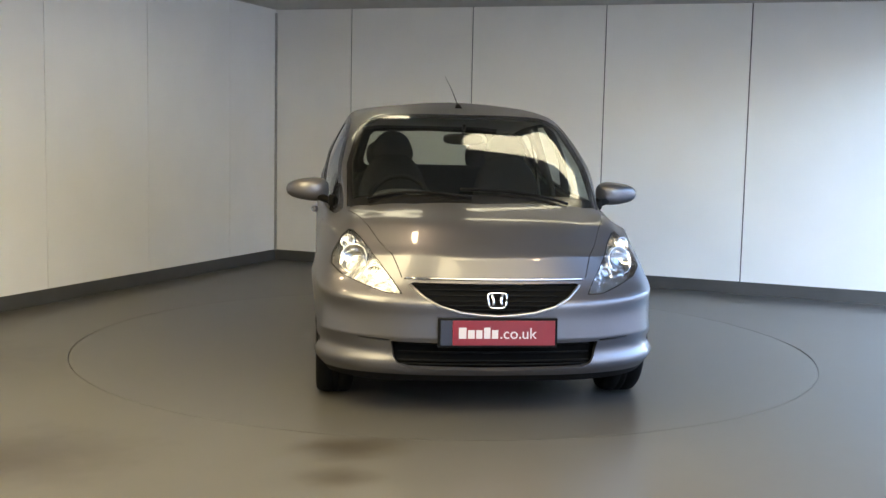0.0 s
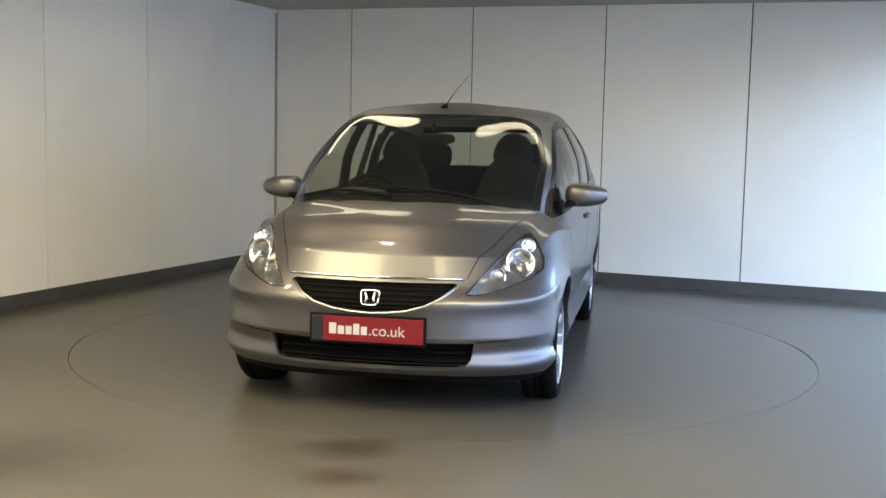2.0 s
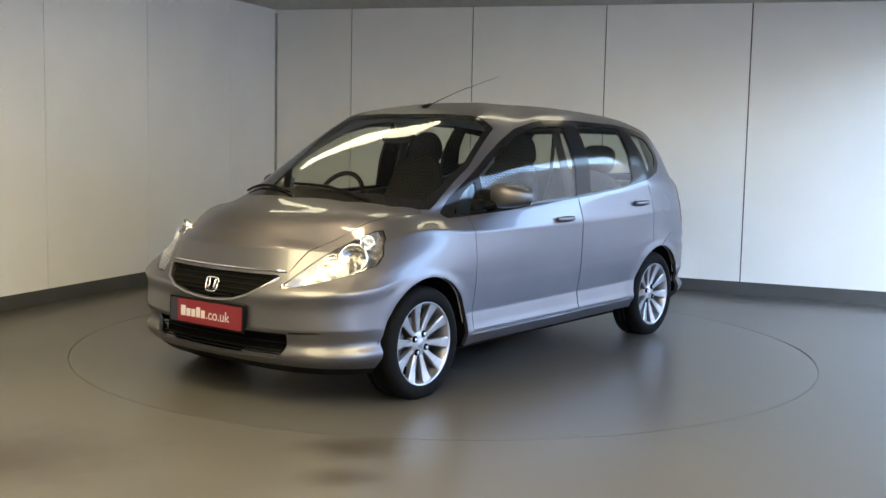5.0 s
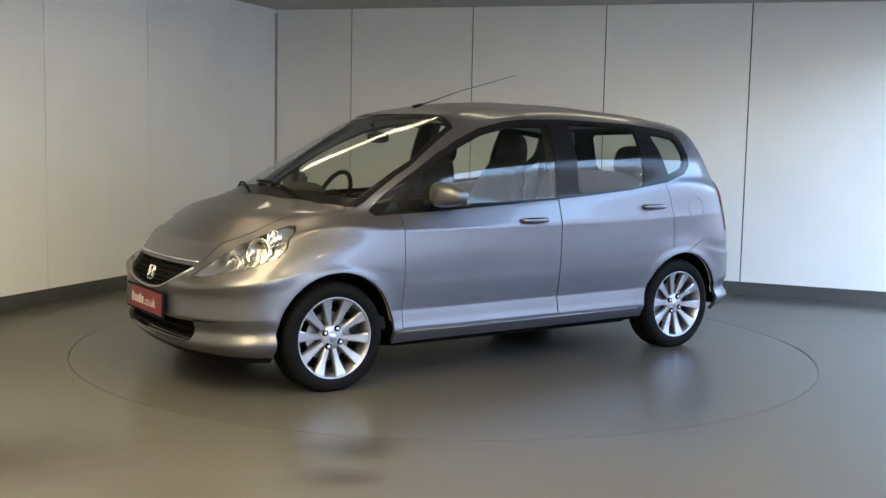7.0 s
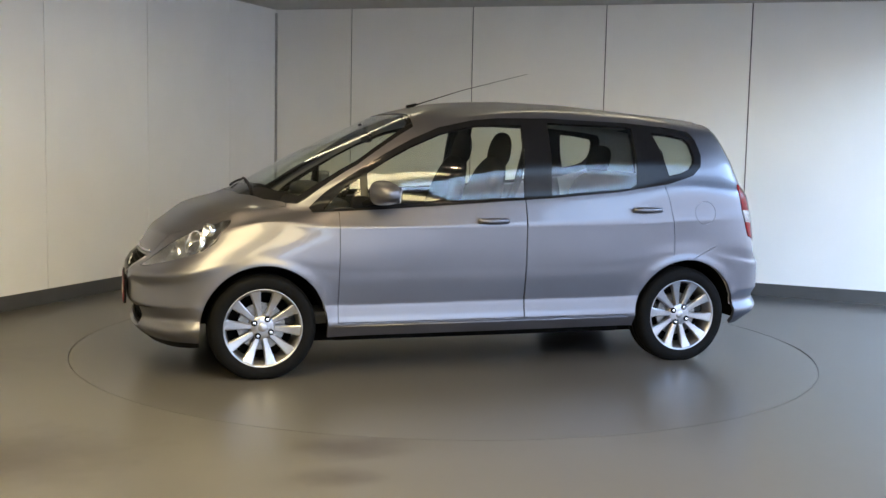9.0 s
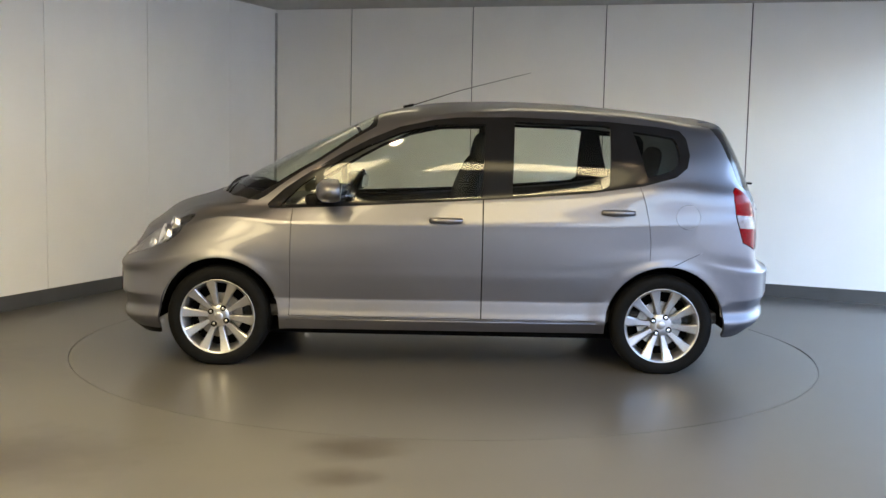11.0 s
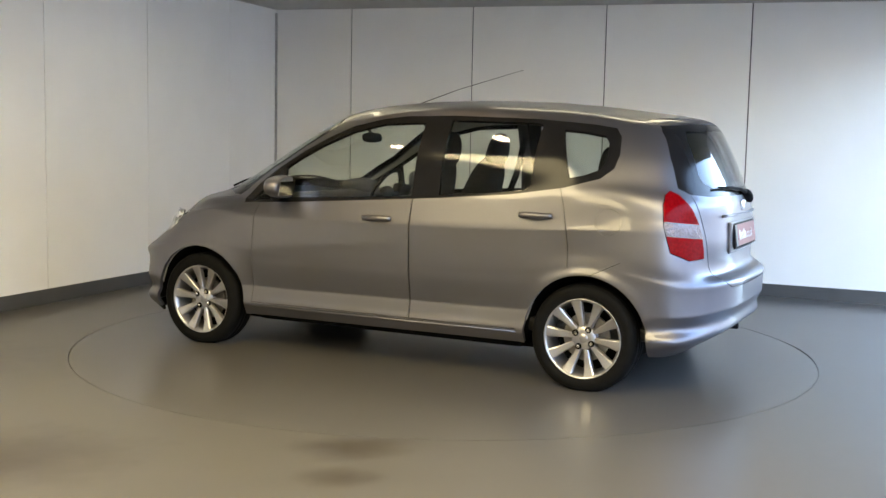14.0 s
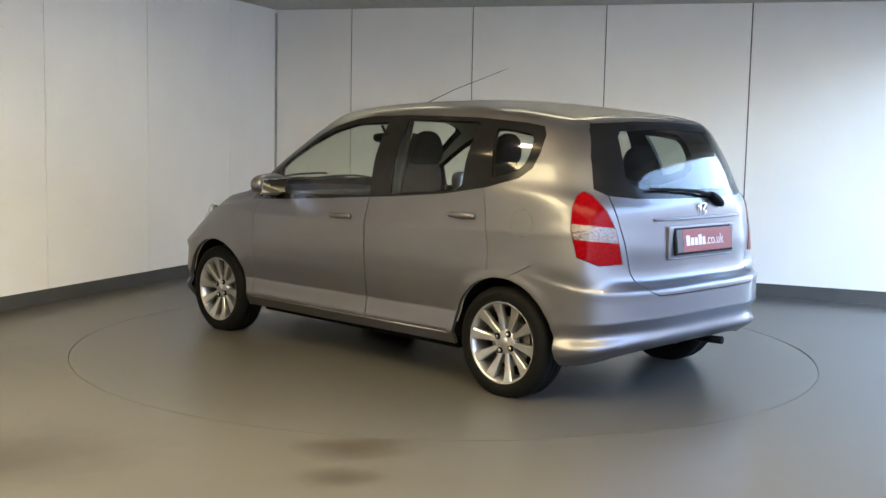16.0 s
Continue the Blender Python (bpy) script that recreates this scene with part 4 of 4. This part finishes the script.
# grille slats and chrome strip
for z, y1 in ((.598, .35), (.576, .325), (.553, .285), (.53, .23), (.507, .15)):
    part("grille_slat", rod([on_end(-y1 + 2 * y1 * k / 16, z, True, -.014)[0] for k in range(17)], .0036, 8, .7), BLACK, car, "black grille slat", True)
part("chrome_strip", rod([on_end(-.405 + .81 * k / 20, .637, True, .003)[0] for k in range(21)], .0055, 8), CHROME, car, "thin chrome strip along the bonnet edge", True)
rim_curve = [(-.392, .612), (-.33, .562), (-.26, .525), (-.17, .499), (-.08, .488), (0, .484), (.08, .488), (.17, .499), (.26, .525), (.33, .562), (.392, .612)]
part("grille_rim", rod([on_end(y, z - .003, True, .001)[0] for y, z in rim_curve], .0065, 8), ALLOY, car, "thin silver rim below the grille", True)
for z in (.335, .305, .275, .25):
    part("intake_slat", rod([on_end(-.45 + .9 * k / 16, z, True, -.028)[0] for k in range(17)], .006, 8, .7), BLACK, car, "black intake slat", True)

# wipers
for a, b in (((1.30, -.05), (1.13, -.56)), ((1.24, .45), (1.22, -.10))):
    pts = [on_shell(a[0] + (b[0] - a[0]) * k / 10, a[1] + (b[1] - a[1]) * k / 10, .009)[0] for k in range(11)]
    part("wiper", rod(pts, .007, 8), BLACK, car, "black windscreen wiper", True)
p, n = on_end(-.04, 1.02, False)
rw = part("rear_wiper", rod([on_end(y, z, False, .022)[0] for y, z in ((-.10, 1.005), (.05, 1.03), (.20, 1.04), (.40, 1.045))], [.012, .009, .007, .006], 8), BLACK, car, "black rear wiper", True)
part("wiper_motor_cover", blob(.030, .075, .022, 2.5), BLACK, rw, "black wiper pivot cover", True).matrix_basis = Matrix.Translation(on_end(-.13, .99, False, .014)[0]) @ pose(0, 0, 0, 25, 0, 0)

# aerial
ap, _ = on_shell(.25, 0, .004)
aer = part("aerial", rod([ap, ap + Vector((-.06, 0, .022))], [.020, .010], 12, .7), BLACK, car, "black roof aerial foot", True)
part("aerial_mast", rod([ap + Vector((-.04, 0, .012)), (-.10, 0, ap.z + .115), (-.53, 0, 1.69)], [.0035, .0018, .001], 8), BLACK, aer, "thin black mast", True)

# sills, mud flaps, exhaust
for s in (1, -1):
    part("sill_trim", rod([(.86, s * .819, .270), (0, s * .821, .272), (-.88, s * .819, .276)], .005, 8), PAINT, car, "thin bright strip along the sill", True)
    part("mud_flap", box(-1.60, -1.585, s * .60 if s > 0 else -.77, .77 if s > 0 else -.60, .280, .33, .004), BLACK, car, "black mud flap")
part("exhaust_pipe", rod([(-1.60, -.38, .215), (-1.775, -.38, .222)], .021, 16), BLACK, car, "dark exhaust pipe", True)

# ---- cabin ----
part("cabin_floor", box(-1.55, 1.25, -.72, .72, .27, .34, .02), DASH, car, "dark cabin floor")
bm = box(.72, 1.36, -.62, .62, .60, .93, .05, 3)
for v in bm.verts:
    if v.co.z > .8 and v.co.x > 1.0:
        v.co.z -= .06
        v.co.y *= .80
    if v.co.z > .8:
        v.co.z += .012 * (1 - (v.co.y / .62) ** 2)
dash = part("dashboard", bm, DASH, car, "dark grey moulded dashboard", True)
part("instrument_hood", blob(.10, .17, .055, 2.4), DASH, dash, "dark instrument hood", True).matrix_basis = pose(.80, -.36, .945)


def steering_wheel():
    ring = [(0, .175 * math.cos(2 * math.pi * k / 40), .175 * math.sin(2 * math.pi * k / 40)) for k in range(41)]
    root = part("steering_wheel", rod(ring, .014, 10, 1, Vector((1, 0, 0))), BLACK, car, "black steering wheel", True)
    root.matrix_basis = pose(.60, -.36, .90, 0, -25, 0)
    part("hub_pad", blob(.03, .065, .055, 3), BLACK, root, "", True)
    for a in (0, 180, 270):
        c, s = math.cos(math.radians(a)), math.sin(math.radians(a))
        part("wheel_spoke", rod([(0, .04 * c, .04 * s), (0, .17 * c, .17 * s)], .014, 8, 1, Vector((1, 0, 0))), BLACK, root, "", True)


steering_wheel()


def seat(y):
    root = new("front_seat")
    root.parent = car
    root.matrix_basis = pose(0, y, 0)
    tagged(root, "dark cloth front seat")
    part("cushion", blob(.27, .25, .085, 3.2), CLOTH, root, "", True).matrix_basis = pose(.20, 0, .52, 0, -8, 0)
    bm = blob(.075, .245, .36, 3.0)
    for v in bm.verts:
        k = (v.co.z + .36) / .72
        v.co.y *= 1 - .28 * k * k
        v.co.x += .03 * (abs(v.co.y) / .245) ** 2
    part("backrest", bm, CLOTH, root, "dark cloth backrest", True).matrix_basis = pose(-.10, 0, .83, 0, -17, 0)
    bm = blob(.048, .125, .105, 2.6)
    for v in bm.verts:
        v.co.y *= 1 - .25 * (v.co.z / .105)
    part("headrest", bm, CLOTH, root, "dark cloth headrest", True).matrix_basis = pose(-.225, 0, 1.215, 0, -12, 0)


for y in (.36, -.36):
    seat(y)
part("rear_cushion", blob(.25, .60, .09, 3.5), CLOTH, car, "dark cloth rear bench", True).matrix_basis = pose(-.72, 0, .54)
part("rear_backrest", blob(.075, .60, .30, 4), CLOTH, car, "dark cloth rear seat back", True).matrix_basis = pose(-1.09, 0, .80, 0, -20, 0)
for y in (.36, -.36):
    part("rear_headrest", blob(.05, .13, .10, 2.8), CLOTH, car, "dark rear headrest", True).matrix_basis = pose(-1.21, y, 1.155, 0, -12, 0)
for s in (1, -1):
    part("centre_pillar", rod([(-.30, s * .70, .40), (-.31, s * .70, .95), (-.30, s * .565, 1.37)], [.07, .042, .032], 10, .5, Vector((0, 1, 0))), DASH, car, "dark inner pillar", True)
    part("seat_belt", rod([(-.33, s * .55, 1.30), (-.26, s * .58, 1.05), (-.15, s * .55, .75)], .022, 8, .12, Vector((0, 1, 0))), BLACK, car, "black seat belt", True)
rm = part("rear_view_mirror", blob(.018, .115, .032, 3), BLACK, car, "black interior mirror", True)
rm.matrix_basis = pose(.50, 0, 1.275, 0, 10, 0)
part("mirror_stem", rod([(.0, 0, .02), (.03, 0, .085)], .010, 8), BLACK, rm)

SHELL.free()


# ---- what moves ----
OFF = Vector((0.024, 0.030, 0.0))


def motions():
    rows_car, rows_table = [], []
    for k in range(17):
        turn = -83.64 - 8.764 * k
        m = pose(0, 0, 0, 0, 0, turn)
        rows_table.append((k, m))
        rows_car.append((k, m @ Matrix.Translation(OFF)))
    walk(car, rows_car)
    walk(turntable, rows_table)


motions()
